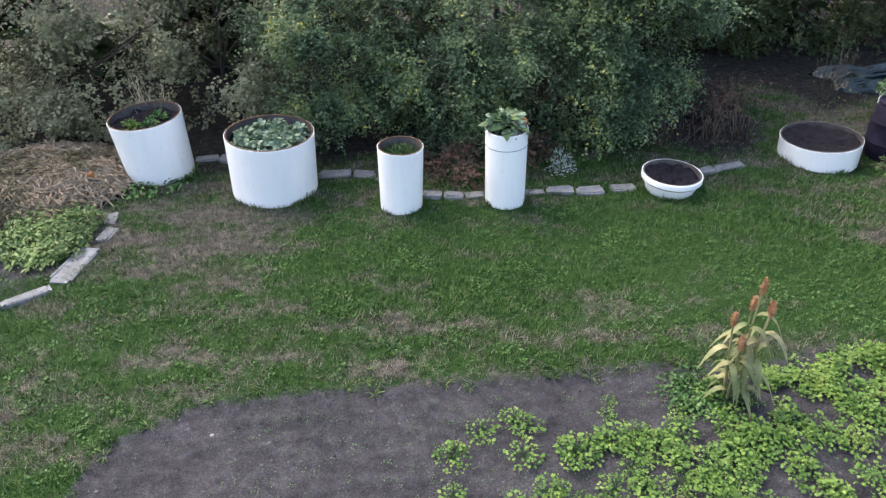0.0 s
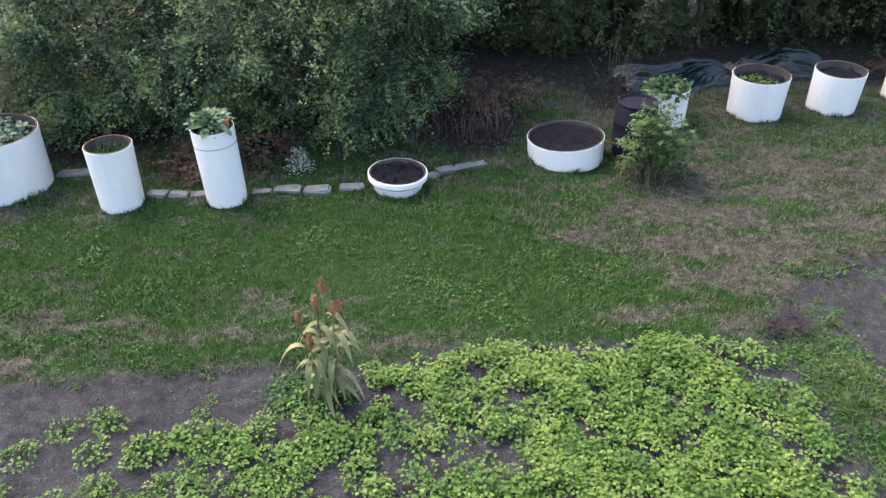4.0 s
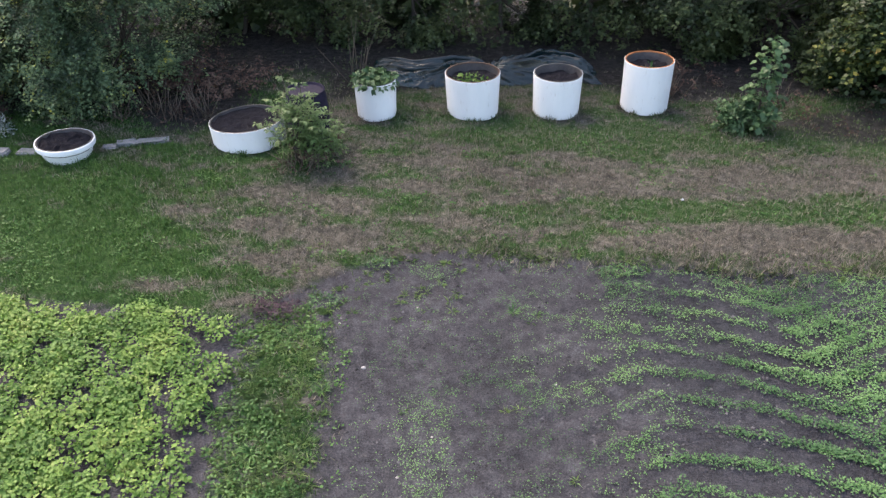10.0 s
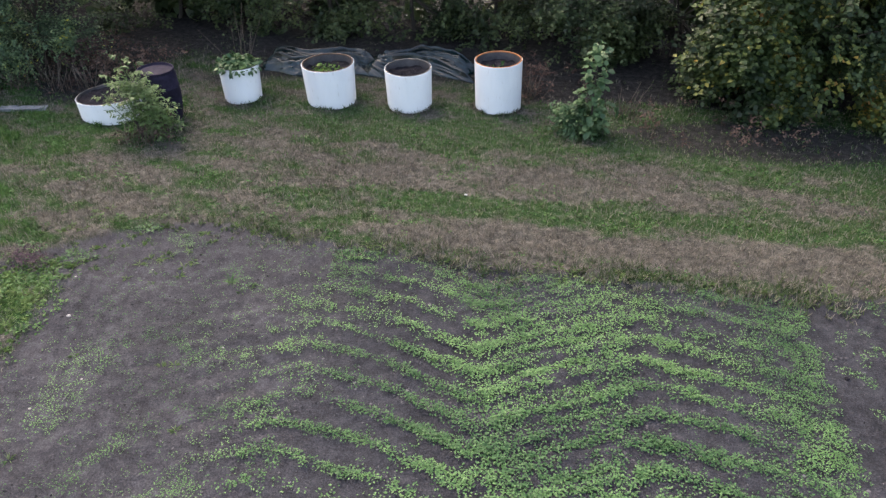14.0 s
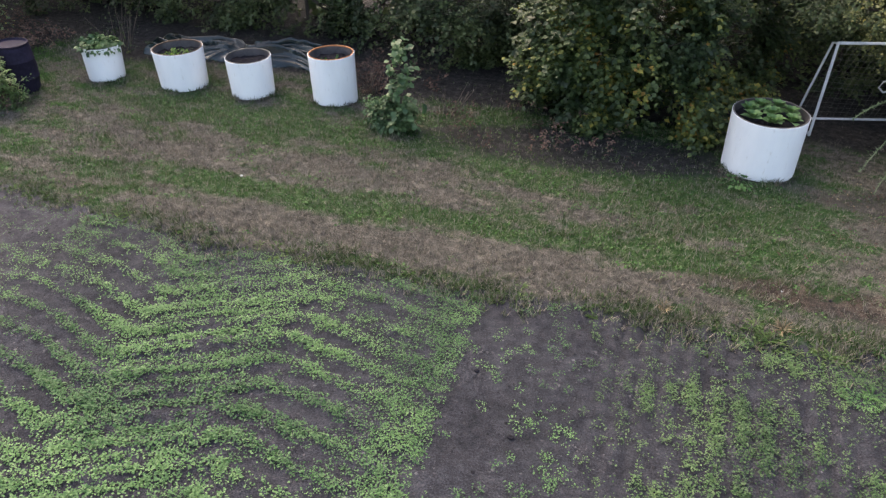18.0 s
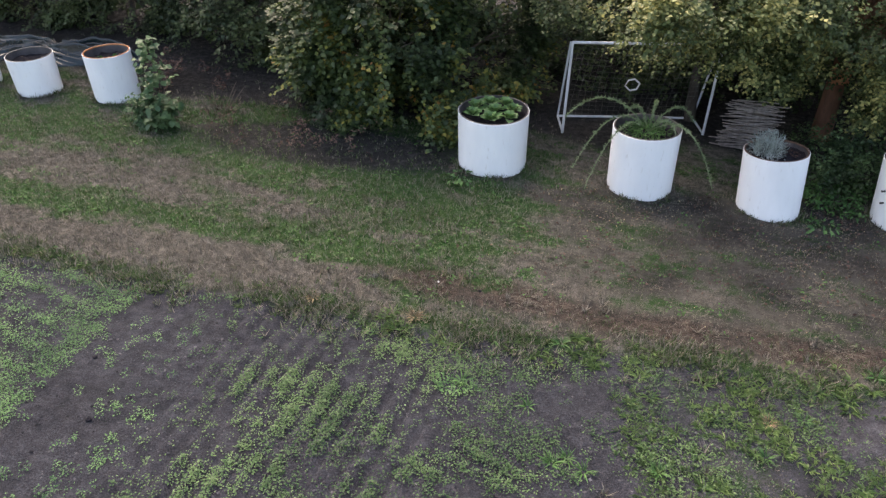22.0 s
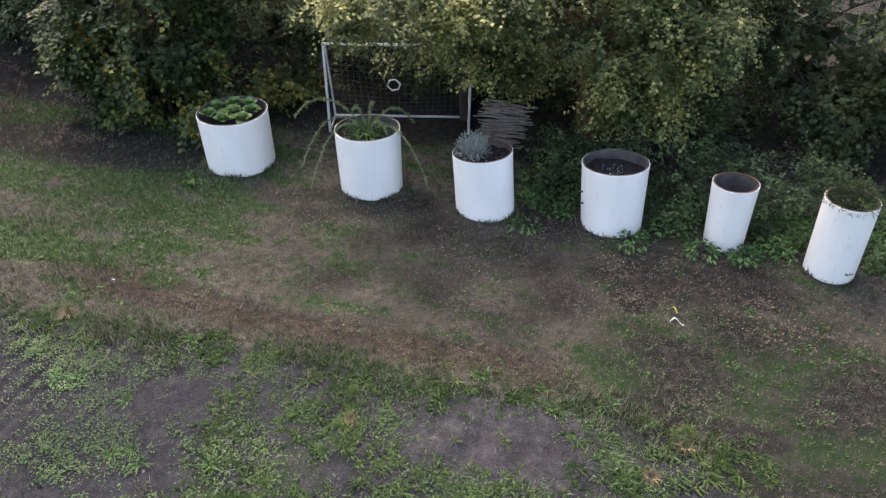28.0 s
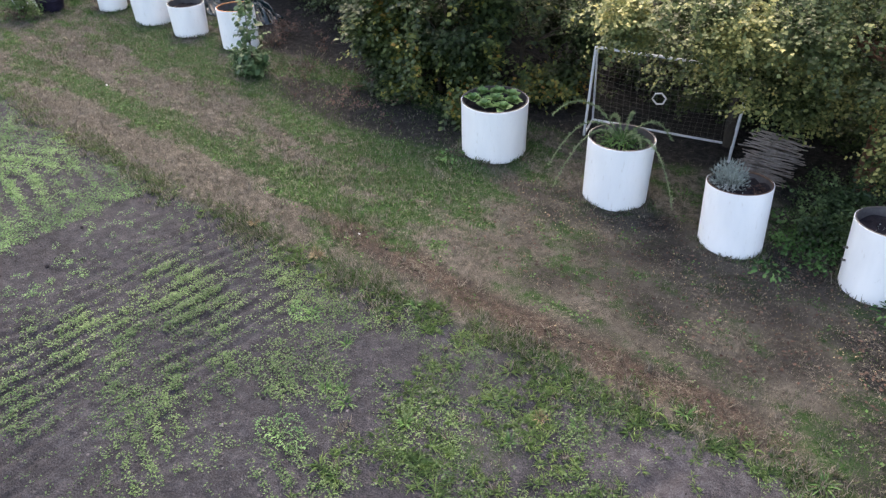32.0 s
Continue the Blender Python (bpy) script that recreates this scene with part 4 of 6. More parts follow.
def build_leaf_crop():
    g = np.random.default_rng(9)
    n = 3000
    x, y = g.uniform(2.9, 7.12, n), g.uniform(1.7, 5.45, n)
    rag = 0.16 * waves(x, y, 4.0)
    dens = 1.0 * (y < edge_y(x) - 0.10 + 0.5 * rag) * (x < 6.98 - 0.02 * (5 - y) + rag)
    dens = dens * (1 - 0.8 * blob(x, y, 3.9, 4.1, 0.5, 0.3)) * (1 - 0.9 * (waves(x + 2, y, 4.6) + 0.7 * waves(y, x, 9.3) < -0.20))
    dens = dens * np.clip((x - 2.7 + 0.25 * waves(y, x, 3.0)) / 1.6, 0.1, 1) * np.where(x > 6.4, 0.6, 1.0)
    ok = g.uniform(0, 1, n) < dens
    x, y = x[ok], y[ok]
    at, al, up, sz = crop_leaves(x, y, 38, g, 0.10, 0.022, 0.044, (0.06, 0.20))
    me = leaf_mesh("leaf_crop", at, al, up, sz, sz * 1.0, L_CROP, 0.12, "kite", droop=0.12)
    tagged(new("leaf_crop", me), "dense bed of bright yellow-green leafy crop", "crop", kind="stuff")
    # single plants on the barer soil
    kinds = []
    for k in range(5):
        zero = np.zeros(1)
        at, al, up, sz = crop_leaves(zero, zero, 58 + 8 * k, g, 0.15 + 0.02 * k, 0.024, 0.052, (0.07, 0.19), 0.0)
        leaves = leaf_mesh("foliage", at, al, up, sz, sz * 0.85, L_CROP, 0.12, "oval", droop=0.15)
        tops = at[::4]
        v, f = join_np([tube([(0, 0, -0.03), (p[0] * 0.4, p[1] * 0.4, p[2] * 0.6), tuple(p)], [0.005, 0.004, 0.003], 3) for p in tops])
        kinds.append((leaves, mesh_np("stalk", v, f, L_WEED)))
    n = 0
    while n < 150:
        x, y = g.uniform(-0.6, 3.2), g.uniform(3.2, 5.3)
        if y > edge_y(x) - 0.35 or g.uniform() > 0.15 + 0.85 * (x + 0.6) / 3.4 * (1.2 if y < 4.8 else 0.35):
            continue
        leaves, stalk = kinds[n % 5]
        s = g.uniform(0.35, 0.95)
        p = thing("crop_plant", pose(x, y, float(land(np.array(x), np.array(y))), 0, 0, g.uniform(0, 360)) @ Matrix.Scale(s, 4),
                  "bright green leafy crop plant on bare soil", "plant", "crop plants on bare soil")
        part("foliage", leaves, p)
        part("stalk", stalk, p)
        n += 1


build_leaf_crop()



def build_seedlings():
    g = np.random.default_rng(21)
    # zigzag drill rows
    xs, ys = [], []
    for half in range(-10, 22):
        row, between = half / 2, half % 2
        m = 2300
        x = g.uniform(9.6, 16.3, m)
        bend = np.exp(-((x - 12.85) / 0.42) ** 2) + 0.9 * np.exp(-((x - 14.35) / 0.38) ** 2) + 1.0 * np.exp(-((x - 15.92) / 0.24) ** 2)
        wide = 0.026 + 0.030 * bend + 0.016 * (x > 14.6)
        y = 2.70 + row * DRILL + np.interp(x, ZIG_X, ZIG_Y) + g.normal(0, 1, m) * wide + 0.025 * np.sin(x * 2 + row) + 0.015 * np.sin(x * 5.3 + row * 2.1)
        p = (0.31 + 0.26 * np.clip(bend, 0, 1) + 0.05 * (np.abs(x - 13.6) < 0.9) + 0.06 * (x > 14.5)) * np.clip(0.95 + 0.75 * waves(x * 1.5 + row * 3.7, 0 * y, 1.3) + 0.55 * waves(x * 2.0 + row * 1.9, 0 * y, 4.1), 0.06, 1.35)
        p = p * np.clip((16.15 + 0.06 * (y - 2.5) - x) / 0.08, 0, 1) * np.clip((x - 10.2 - 0.15 * (y - 3)) / 1.1, 0.06, 1) * np.clip(1 - (y - 4.4) / 1.6, 0.45, 1)
        if between:  # closer rows between the bends and along the bare lane
            p = p * (0.85 * np.clip(1.5 - np.abs(x - 13.55) / 0.55, 0, 1) + 0.8 * np.clip((x - 15.2) / 0.6, 0, 1))
        else:
            p = p * np.where(np.abs(x - 13.55) < 0.7, 0.85, 1.0)
        ok = (g.uniform(0, 1, m) < p) & (y > 1.0) & (y < edge_y(x) - 0.12)
        xs.append(x[ok])
        ys.append(y[ok])
    m = 4200
    x, y = g.uniform(8.2, 16.1, m), g.uniform(1.2, 5.9, m)
    ok = (g.uniform(0, 1, m) < 0.10 + 0.30 * (waves(x, y, 2.7) > 0.25)) & (y < edge_y(x) - 0.10)
    xs.append(x[ok])
    ys.append(y[ok])
    # thin-sown far end, where the rows blur
    m = 5200
    x, y = g.uniform(11.0, 16.2, m), g.uniform(4.3, 5.6, m)
    ok = (g.uniform(0, 1, m) < np.clip((y - 4.3) / 0.8, 0, 1) * np.clip(0.25 + 0.6 * waves(x, y, 3.3), 0.04, 0.8)) & (y < edge_y(x) - 0.08) & (x < 16.15 + 0.06 * (y - 2.5))
    xs.append(x[ok])
    ys.append(y[ok])
    # thin wavering lines on the barer soil
    m = 15000
    x, y = g.uniform(8.3, 11.2, m), g.uniform(1.2, 5.9, m)
    line = np.sin((y + 0.5 * x - 0.12 * x * y) * 2 * np.pi / 0.22 + 1.5 * waves(x, y, 1.6))
    ok = (g.uniform(0, 1, m) < 0.05 + 0.34 * (line > 0.6) * (waves(x + 3, y, 2.9) > -0.25)) & (y < edge_y(x) - 0.12)
    xs.append(x[ok])
    ys.append(y[ok])
    # the wide bed: on the ridges between the furrows, then slanting rows, then bare soil
    m = 115000
    x, y = g.uniform(17.0, 26.2, m), g.uniform(0.8, 5.5, m)
    clump = np.clip(0.45 + 0.85 * waves(x + 1, y, 2.3) + 0.6 * waves(y, x + 2, 6.3), 0, 1.4)
    ridge = (1 - furrow_line(x, y)) ** 1.5
    p = 0.90 * blob(x, y, 18.85, 3.5, 1.25, 1.75) * (0.10 + 0.90 * ridge) * np.clip(1.15 * clump - 0.12, 0.08, 1.2) * np.clip((x - 17.4 - 0.1 * waves(y, x, 2.0)) / 0.5, 0, 1)
    row = 0.5 + 0.5 * np.sin((y + 0.33 * x) * 2 * np.pi / 0.19 + waves(x, y, 1.5))
    p = p + 0.50 * blob(x, y, 20.5, 2.9, 1.2, 1.2) * row ** 3 * clump + 0.26 * blob(x, y, 20.2, 5.05, 1.0, 0.35) * clump
    p = p + 0.014 + 0.20 * blob(x, y, 20.9, 4.3, 0.9, 1.0) * clump + 0.16 * (x > 21.7) * clump
    p = p * (1 - 0.9 * blob(x, y, 24.4, 4.92, 0.95, 0.50))
    ok = (g.uniform(0, 1, m) < p) & (y < edge_y(x) - 0.06)
    xs.append(x[ok])
    ys.append(y[ok])
    # single seedlings on the bare lane beside the zigzag rows
    m = 110
    x, y = g.uniform(16.2, 17.6, m), g.uniform(1.4, 5.3, m)
    for dx, dy in ((0, 0), (0.03, 0.015), (-0.02, 0.03), (0.012, -0.03)):
        xs.append(x + dx)
        ys.append(y + dy)
    # scattered on the left-hand bare soil
    m = 1500
    x, y = g.uniform(-3.1, 2.6, m), g.uniform(3.4, 5.75, m)
    ok = (g.uniform(0, 1, m) < 0.3 + 0.5 * (waves(x, y, 2.1) > 0.2)) & (y < edge_y(x) - 0.1)
    xs.append(x[ok])
    ys.append(y[ok])
    x, y = np.concatenate(xs), np.concatenate(ys)
    far = x > 17.4
    for sel, mat, label in ((~far, L_SEED, "small green seedlings in broken rows on dark soil"), (far, L_SPROUT, "thin green sprouts in faint lines on grey soil")):
        px, py = x[sel], y[sel]
        k = 6 if mat is L_SPROUT else 7
        at, al, up, sz = crop_leaves(px, py, k, g, 0.034, 0.012, 0.027, (0.012, 0.055))
        far_off = np.clip(1.22 - 0.10 * py, 0.85, 1.1) + 0.22 * blob(px, py, 13.5, 3.4, 1.8, 1.7)
        sz = sz * np.repeat(np.where(px < 4, 0.6, np.where(px < 10.6, 0.66, np.where(px > 17.4, 0.98, far_off))), k)
        me = leaf_mesh("seedlings", at, al, up, sz, sz * 0.7, mat, 0.12, "kite")
        tagged(new("seedlings", me), label, "seedlings", kind="stuff")


build_seedlings()


def build_weeds():
    """Strap-leaved weeds along the field's edge and in the grassy strip; leaf rosettes in the lawn."""
    g = np.random.default_rng(33)
    xs, ys, ls = [], [], []

    def put(n, x0, x1, y0, y1, dens, size):
        x, y = g.uniform(x0, x1, n), g.uniform(y0, y1, n)
        ok = (g.uniform(0, 1, n) < dens(x, y)) & planters_clear(x, y)
        xs.append(x[ok])
        ys.append(y[ok])
        ls.append(np.full(ok.sum(), size))

    put(3000, 17.3, 26.6, 4.7, 5.75, lambda x, y: np.clip(1 - np.abs(y - edge_y(x) + 0.05) / 0.28, 0, 1) * np.clip(0.35 + 0.6 * waves(x, y, 2) + 0.3 * waves(x, y, 6), 0, 0.5) * np.clip((x - 17.3) / 1.8, 0.25, 1) * (1 - 0.85 * blob(x, y, 24.4, 5.0, 0.95, 0.46)), 0.09)
    put(11000, 20.6, 26.9, 1.6, 5.45, lambda x, y: np.clip((x - 21.55 - 0.1 * waves(y, x, 3.0)) / 0.3, 0, 0.62) * np.clip(0.42 + 0.75 * waves(x, y, 2.6) + 0.45 * waves(x, y, 7.0), 0.02, 1) * (1 - 0.93 * blob(x, y, 24.4, 4.92, 0.95, 0.50)), 0.062)
    put(900, 21.6, 26.4, 2.4, 5.5, lambda x, y: 0.5 * np.clip(0.3 + 0.9 * waves(x + 4, y, 3.1) + 0.4 * waves(x, y, 8.0), 0, 1) * (1 - 0.75 * blob(x, y, 24.4, 4.92, 0.95, 0.50)), 0.105)
    put(900, 6.9, 8.2, 1.8, 5.2, lambda x, y: np.clip(1.4 - np.abs(x - 7.55) / 0.4, 0, 0.9), 0.075)
    put(170, 7.0, 9.6, 5.0, 6.3, lambda x, y: 0.4 + 0 * x, 0.065)
    put(800, 8.5, 17.0, 5.2, 6.2, lambda x, y: np.clip(1 - np.abs(y - edge_y(x)) / 0.18, 0, 1) * (0.6 + 0.5 * waves(x, y, 3)), 0.07)
    put(30, 8.3, 11.0, 1.8, 5.6, lambda x, y: 0.35 + 0 * x, 0.07)
    put(200, -3.2, 3.0, 5.3, 6.1, lambda x, y: np.clip(1 - np.abs(y - edge_y(x)) / 0.2, 0, 1) * 0.6, 0.08)
    x, y, l = (np.concatenate(a) for a in (xs, ys, ls))
    k = 13
    n = len(x)
    th = g.uniform(0, 2 * np.pi, n * k)
    px, py = np.repeat(x, k) + 0.01 * np.cos(th), np.repeat(y, k) + 0.01 * np.sin(th)
    at = np.stack([px, py, land(px, py)], 1)
    al = np.stack([np.cos(th), np.sin(th), g.uniform(0.15, 1.1, n * k)], 1)
    up = np.stack([-0.6 * np.cos(th), -0.6 * np.sin(th), np.ones(n * k)], 1)
    ln = np.repeat(l * g.uniform(0.6, 1.3, n), k) * g.uniform(0.6, 1.2, n * k)
    me = leaf_mesh("edge_weeds", at, al, up, ln, ln * 0.11, L_EDGE, 0.25, "kite", droop=0.35)
    tagged(new("edge_weeds", me), "strap-leaved green weeds on the field's edge", "weeds", kind="stuff")
    # clover and plantain in the lawn
    m = 20000
    x, y = g.uniform(-5, 29, m), g.uniform(5.0, 10.4, m)
    x[:1500], y[:1500] = g.uniform(7.0, 8.2, 1500), g.uniform(1.8, 5.2, 1500)
    d = dry_mask(x, y)
    strip = (np.abs(x - 7.6) < 0.6) & (y < 5.2)
    ok = ((y > edge_y(x) + 0.1) | strip) & (g.uniform(0, 1, m) < (0.25 + 0.75 * (waves(x + 7, y + 1, 2.4) > 0.1)) * (1 - d) * (1 - litter_shade_mask(x, y))) & planters_clear(x, y)
    x, y = x[ok], y[ok]
    at, al, up, sz = crop_leaves(x, y, 5, g, 0.04, 0.018, 0.042, (0.02, 0.055))
    me = leaf_mesh("lawn_weeds", at, al, up, sz, sz * 0.75, L_LAWN, 0.1, "kite")
    tagged(new("lawn_weeds", me), "small round-leaved weeds in the lawn", "weeds", kind="stuff")
    # pale flakes of fallen leaves
    m = 5200
    x, y = g.uniform(19.0, 29.5, m), g.uniform(5.6, 9.3, m)
    ok = (g.uniform(0, 1, m) < 0.03 + 0.75 * blob(x, y, 26.0, 8.0, 2.8, 0.9) + 0.40 * blob(x, y, 22.6, 8.3, 2.8, 0.8)) & planters_clear(x, y)
    x, y = x[ok], y[ok]
    n = len(x)
    th = g.uniform(0, 6.28, n)
    at = np.stack([x, y, land(x, y) + g.uniform(0.012, 0.035, n)], 1)
    al = np.stack([np.cos(th), np.sin(th), g.normal(0, 0.2, n)], 1)
    me = leaf_mesh("fallen_leaves", at, al, np.array([0, 0, 1.0]) + g.normal(0, 0.3, (n, 3)), g.uniform(0.012, 0.03, n), g.uniform(0.010, 0.02, n), L_FLAKE, 0.1)
    tagged(new("fallen_leaves", me), "pale dry fallen leaves on bare ground", "leaf litter", kind="stuff")
    m = 5200
    x, y = g.uniform(19.0, 29.0, m), g.uniform(6.6, 9.6, m)
    ok = (g.uniform(0, 1, m) < 0.9 * litter_shade_mask(x, y)) & planters_clear(x, y)
    x, y = x[ok], y[ok]
    n = len(x)
    th = g.uniform(0, 6.28, n)
    at = np.stack([x, y, land(x, y) + g.uniform(0.008, 0.03, n)], 1)
    al = np.stack([np.cos(th), np.sin(th), g.normal(0, 0.3, n)], 1)
    me = leaf_mesh("rotted_leaves", at, al, np.array([0, 0, 1.0]) + g.normal(0, 0.4, (n, 3)), g.uniform(0.025, 0.06, n), g.uniform(0.018, 0.035, n), L_BROWN, 0.2)
    tagged(new("rotted_leaves", me), "dark brown rotted leaves on bare ground", "leaf litter", kind="stuff")
    # ivy creeping between the last planters
    m = 640
    x, y = g.uniform(23.9, 29.5, m), g.uniform(8.3, 9.8, m)
    ok = (y > 8.85 - 0.12 * (x - 25) + 0.15 * waves(x, y, 3)) & planters_clear(x, y)
    at, al, up, sz = crop_leaves(x[ok], y[ok], 14, g, 0.13, 0.035, 0.075, (0.08, 0.30))
    ok = planters_clear(at[:, 0], at[:, 1], 0.13)
    at, al, up, sz = at[ok], al[ok], up[ok], sz[ok]
    me = leaf_mesh("creeping_ivy", at, al, up, sz, sz * 0.5, L_WEED, 0.12, "oval", droop=0.25)
    tagged(new("creeping_ivy", me), "green ivy creeping between the planters", "ivy", kind="stuff")
    # yellowish grass along the field's far edge
    m = 5200
    x = g.uniform(8.6, 26.4, m)
    y = edge_y(x) + g.normal(0.02, 0.16, m)
    ok = (g.uniform(0, 1, m) < np.clip(0.45 + 0.7 * waves(x, y, 1.9) + 0.3 * waves(x, y, 6.0), 0.05, 1) * np.clip((x - 8) / 8, 0.3, 1) * (1 - blob(x, y, 24.4, 5.0, 0.95, 0.42))) & planters_clear(x, y)
    x, y = x[ok], y[ok]
    grass_tufts("edge_grass", x, y, 9, 0.07 + 0.03 * g.uniform(0, 1, len(x)), g.uniform(0.30, 0.75, len(x)), "yellowish grass along the field's edge")
    # dry clumps
    m = 500
    x, y = g.uniform(11.3, 26.0, m), g.uniform(2.8, 6.5, m)
    ok = g.uniform(0, 1, m) < np.where(y > edge_y(x), np.clip(1 - np.abs(y - 6.0) / 0.4, 0, 1), 0.16 * (x > 21))
    x, y = x[ok], y[ok]
    grass_tufts("dry_grass", x, y, 16, np.full(len(x), 0.10), np.ones(len(x)), "clumps of dry straw-coloured grass")


build_weeds()


# ---- stone edging ----
def stone_mesh(l, w, h, seed):
    g = np.random.default_rng(seed)
    bm = bmesh.new()
    bmesh.ops.create_cube(bm, size=1.0)
    bmesh.ops.bevel(bm, geom=bm.edges[:], offset=0.09, segments=2, affect="EDGES")
    for v in bm.verts:
        v.co = Vector((v.co.x * l, v.co.y * w, v.co.z * h)) + Vector(g.normal(0, 0.009, 3))
    me = bpy.data.meshes.new("stone")
    bm.to_mesh(me)
    bm.free()
    me.materials.append(STONE)
    return me


def edging(label, rows):
    p = thing("stone_edging", pose(0, 0, 0), label, "stone edging")
    for k, (ax, ay, bx, by, w) in enumerate(rows):
        d = math.hypot(bx - ax, by - ay)
        ob = part("stone", stone_mesh(d * 0.97, w, 0.12, k), p)
        ob.matrix_local = pose((ax + bx) / 2, (ay + by) / 2, -0.036 + 0.009 * ((k * 7) % 4), (k * 37) % 5 - 2, (k * 53) % 5 - 2, math.degrees(math.atan2(by - ay, bx - ax)))


edging("row of pale grey kerb stones along the flower border", [
    (-2.72, 10.96, -2.38, 10.98, 0.16), (-2.34, 10.94, -2.08, 10.84, 0.2), (-0.92, 10.10, -0.44, 10.08, 0.17), (-0.42, 10.06, -0.10, 9.98, 0.17),
    (-0.12, 9.86, 0.10, 9.74, 0.15), (0.45, 9.26, 0.72, 9.19, 0.16), (0.74, 9.18, 1.02, 9.13, 0.16), (1.04, 9.13, 1.28, 9.11, 0.15), (1.86, 9.05, 2.12, 9.01, 0.15),
    (2.14, 9.01, 2.52, 8.96, 0.16), (2.54, 8.95, 2.93, 8.88, 0.17), (3.02, 8.92, 3.38, 8.90, 0.17), (4.22, 9.02, 4.46, 9.06, 0.16), (4.42, 9.10, 4.70, 9.14, 0.18), (4.70, 9.12, 5.18, 9.22, 0.18)])
edging("broad pale grey edging stones round the straw bed", [
    (-5.10, 7.42, -4.50, 7.76, 0.13), (-4.49, 7.77, -4.02, 8.02, 0.13), (-3.98, 8.10, -3.74, 8.78, 0.27), (-3.66, 8.92, -3.58, 9.26, 0.15), (-3.64, 9.34, -3.62, 9.62, 0.15)])


# ---- straw heap and the low bed ----
def build_straw():
    g = np.random.default_rng(44)
    p = thing("straw_heap", pose(-4.75, 10.55, 0), "loose heap of pale dry stalks beside a planter", "heap")
    v, f = lathe([(1.15, -0.03), (1.0, 0.12), (0.75, 0.24), (0.45, 0.31), (0.15, 0.34), (0.001, 0.34)], 30, 0.08, 3)
    v[:, 2] += g.normal(0, 0.02, len(v))
    part("core", mesh_np("core", v, f, L_STRAW, flat=False), p)
    n = 11000
    r, th = 1.2 * np.sqrt(g.uniform(0, 1, n)), g.uniform(0, 6.28, n)
    z = 0.36 * np.clip(1 - (r / 1.22) ** 2, 0, 1) ** 0.8 + g.uniform(-0.01, 0.06, n)
    al = unit(np.stack([g.normal(0, 1, n), g.normal(0, 1, n), g.normal(0, 0.25, n)], 1))
    up = np.stack([np.cos(th) * 0.3, np.sin(th) * 0.3, np.ones(n)], 1) + g.normal(0, 0.4, (n, 3))
    at = np.stack([r * np.cos(th), r * np.sin(th), z], 1)
    ln = g.uniform(0.06, 0.17, n)
    tagged(part("straw", leaf_mesh("straw", at, al, up, ln, ln * 0.10 + 0.008, L_STRAW, 0.3, "kite", droop=0.5), p), kind="stuff")
    # the leafy low plants before it
    m = 340
    x, y = g.uniform(-4.95, -3.7, m), g.uniform(8.4, 9.75, m)
    ok = ((x + 4.28) / 0.62) ** 2 + ((y - 9.1) / 0.62) ** 2 < 1 + 0.3 * waves(x, y, 5.0)
    ok &= x < -3.82 + (y - 8.8) * 0.12
    at, al, up, sz = crop_leaves(x[ok], y[ok], 12, g, 0.10, 0.05, 0.10, (0.10, 0.26))
    me = leaf_mesh("ground_cover", at, al, up, sz, sz * 0.42, L_EDGE, 0.15, "oval", droop=0.2)
    tagged(new("ground_cover", me), "low leafy green plants beside the straw heap", "plants", kind="stuff")
    # weeds at the foot of the first planter
    for bx, by in ((-3.05, 10.12), (-2.75, 10.2), (-3.35, 10.08), (19.24, 8.58), (25.5, 8.4), (26.36, 8.4), (26.9, 8.4), (24.1, 8.46)):
        w = thing("weed", pose(bx, by, 0), "green leafy weed at the planter's foot", "weed")
        zero = np.zeros(1)
        at, al, up, sz = crop_leaves(zero, zero, 40 if bx < 25 else 85, g, 0.2, 0.05, 0.09, (0.10, 0.2 if bx < 25 else 0.28), 0.0)
        ok = planters_clear(at[:, 0] + bx, at[:, 1] + by, 0.07)
        at, al, up, sz = at[ok], al[ok], up[ok], sz[ok]
        part("foliage", leaf_mesh("foliage", at, al, up, sz, sz * 0.5, L_WEED, 0.15, "oval", droop=0.2), w)
    # small orange cone standing for an orange thing of unclear kind
    v, f = lathe([(0.002, 0.14), (0.03, 0.1), (0.045, 0.03), (0.05, 0.0), (0.001, 0.0)], 10)
    tagged(new("orange_scrap", mesh_np("orange_scrap", v, f, RIM_ORANGE, flat=False)), "small orange scrap on the straw heap", "scrap").matrix_world = pose(-4.0, 10.25, 0.24, 20, 30, 0)


build_straw()


# ---- plants in the planters ----
def pot_plant(name, x, y, z, label, pieces, category="plant"):
    p = thing(name, pose(x, y, z), label, category)
    for nm, me in pieces:
        ob = part(nm, me, p)
        if nm in ("stalk", "foliage"):
            tagged(ob, kind="stuff")
    return p


def rosette(k, size, g, lift=0.5, ratio=0.6, mat=None, droop=0.3, r0=0.02, shape="oval"):
    th = np.arange(k) * 2.4 + g.uniform(0, 6)
    s = size * np.linspace(1.0, 0.45, k) * g.uniform(0.85, 1.15, k)
    el = np.linspace(lift * 0.4, lift * 2.2, k)
    at = np.stack([r0 * np.cos(th), r0 * np.sin(th), np.linspace(0, size * 0.35, k)], 1)
    al = np.stack([np.cos(th), np.sin(th), el], 1)
    up = np.stack([-el * np.cos(th), -el * np.sin(th), np.ones(k)], 1) + g.normal(0, 0.15, (k, 3))
    return leaf_mesh("leaf", at, al, up, s, s * ratio, mat, 0.15, shape, droop=droop)


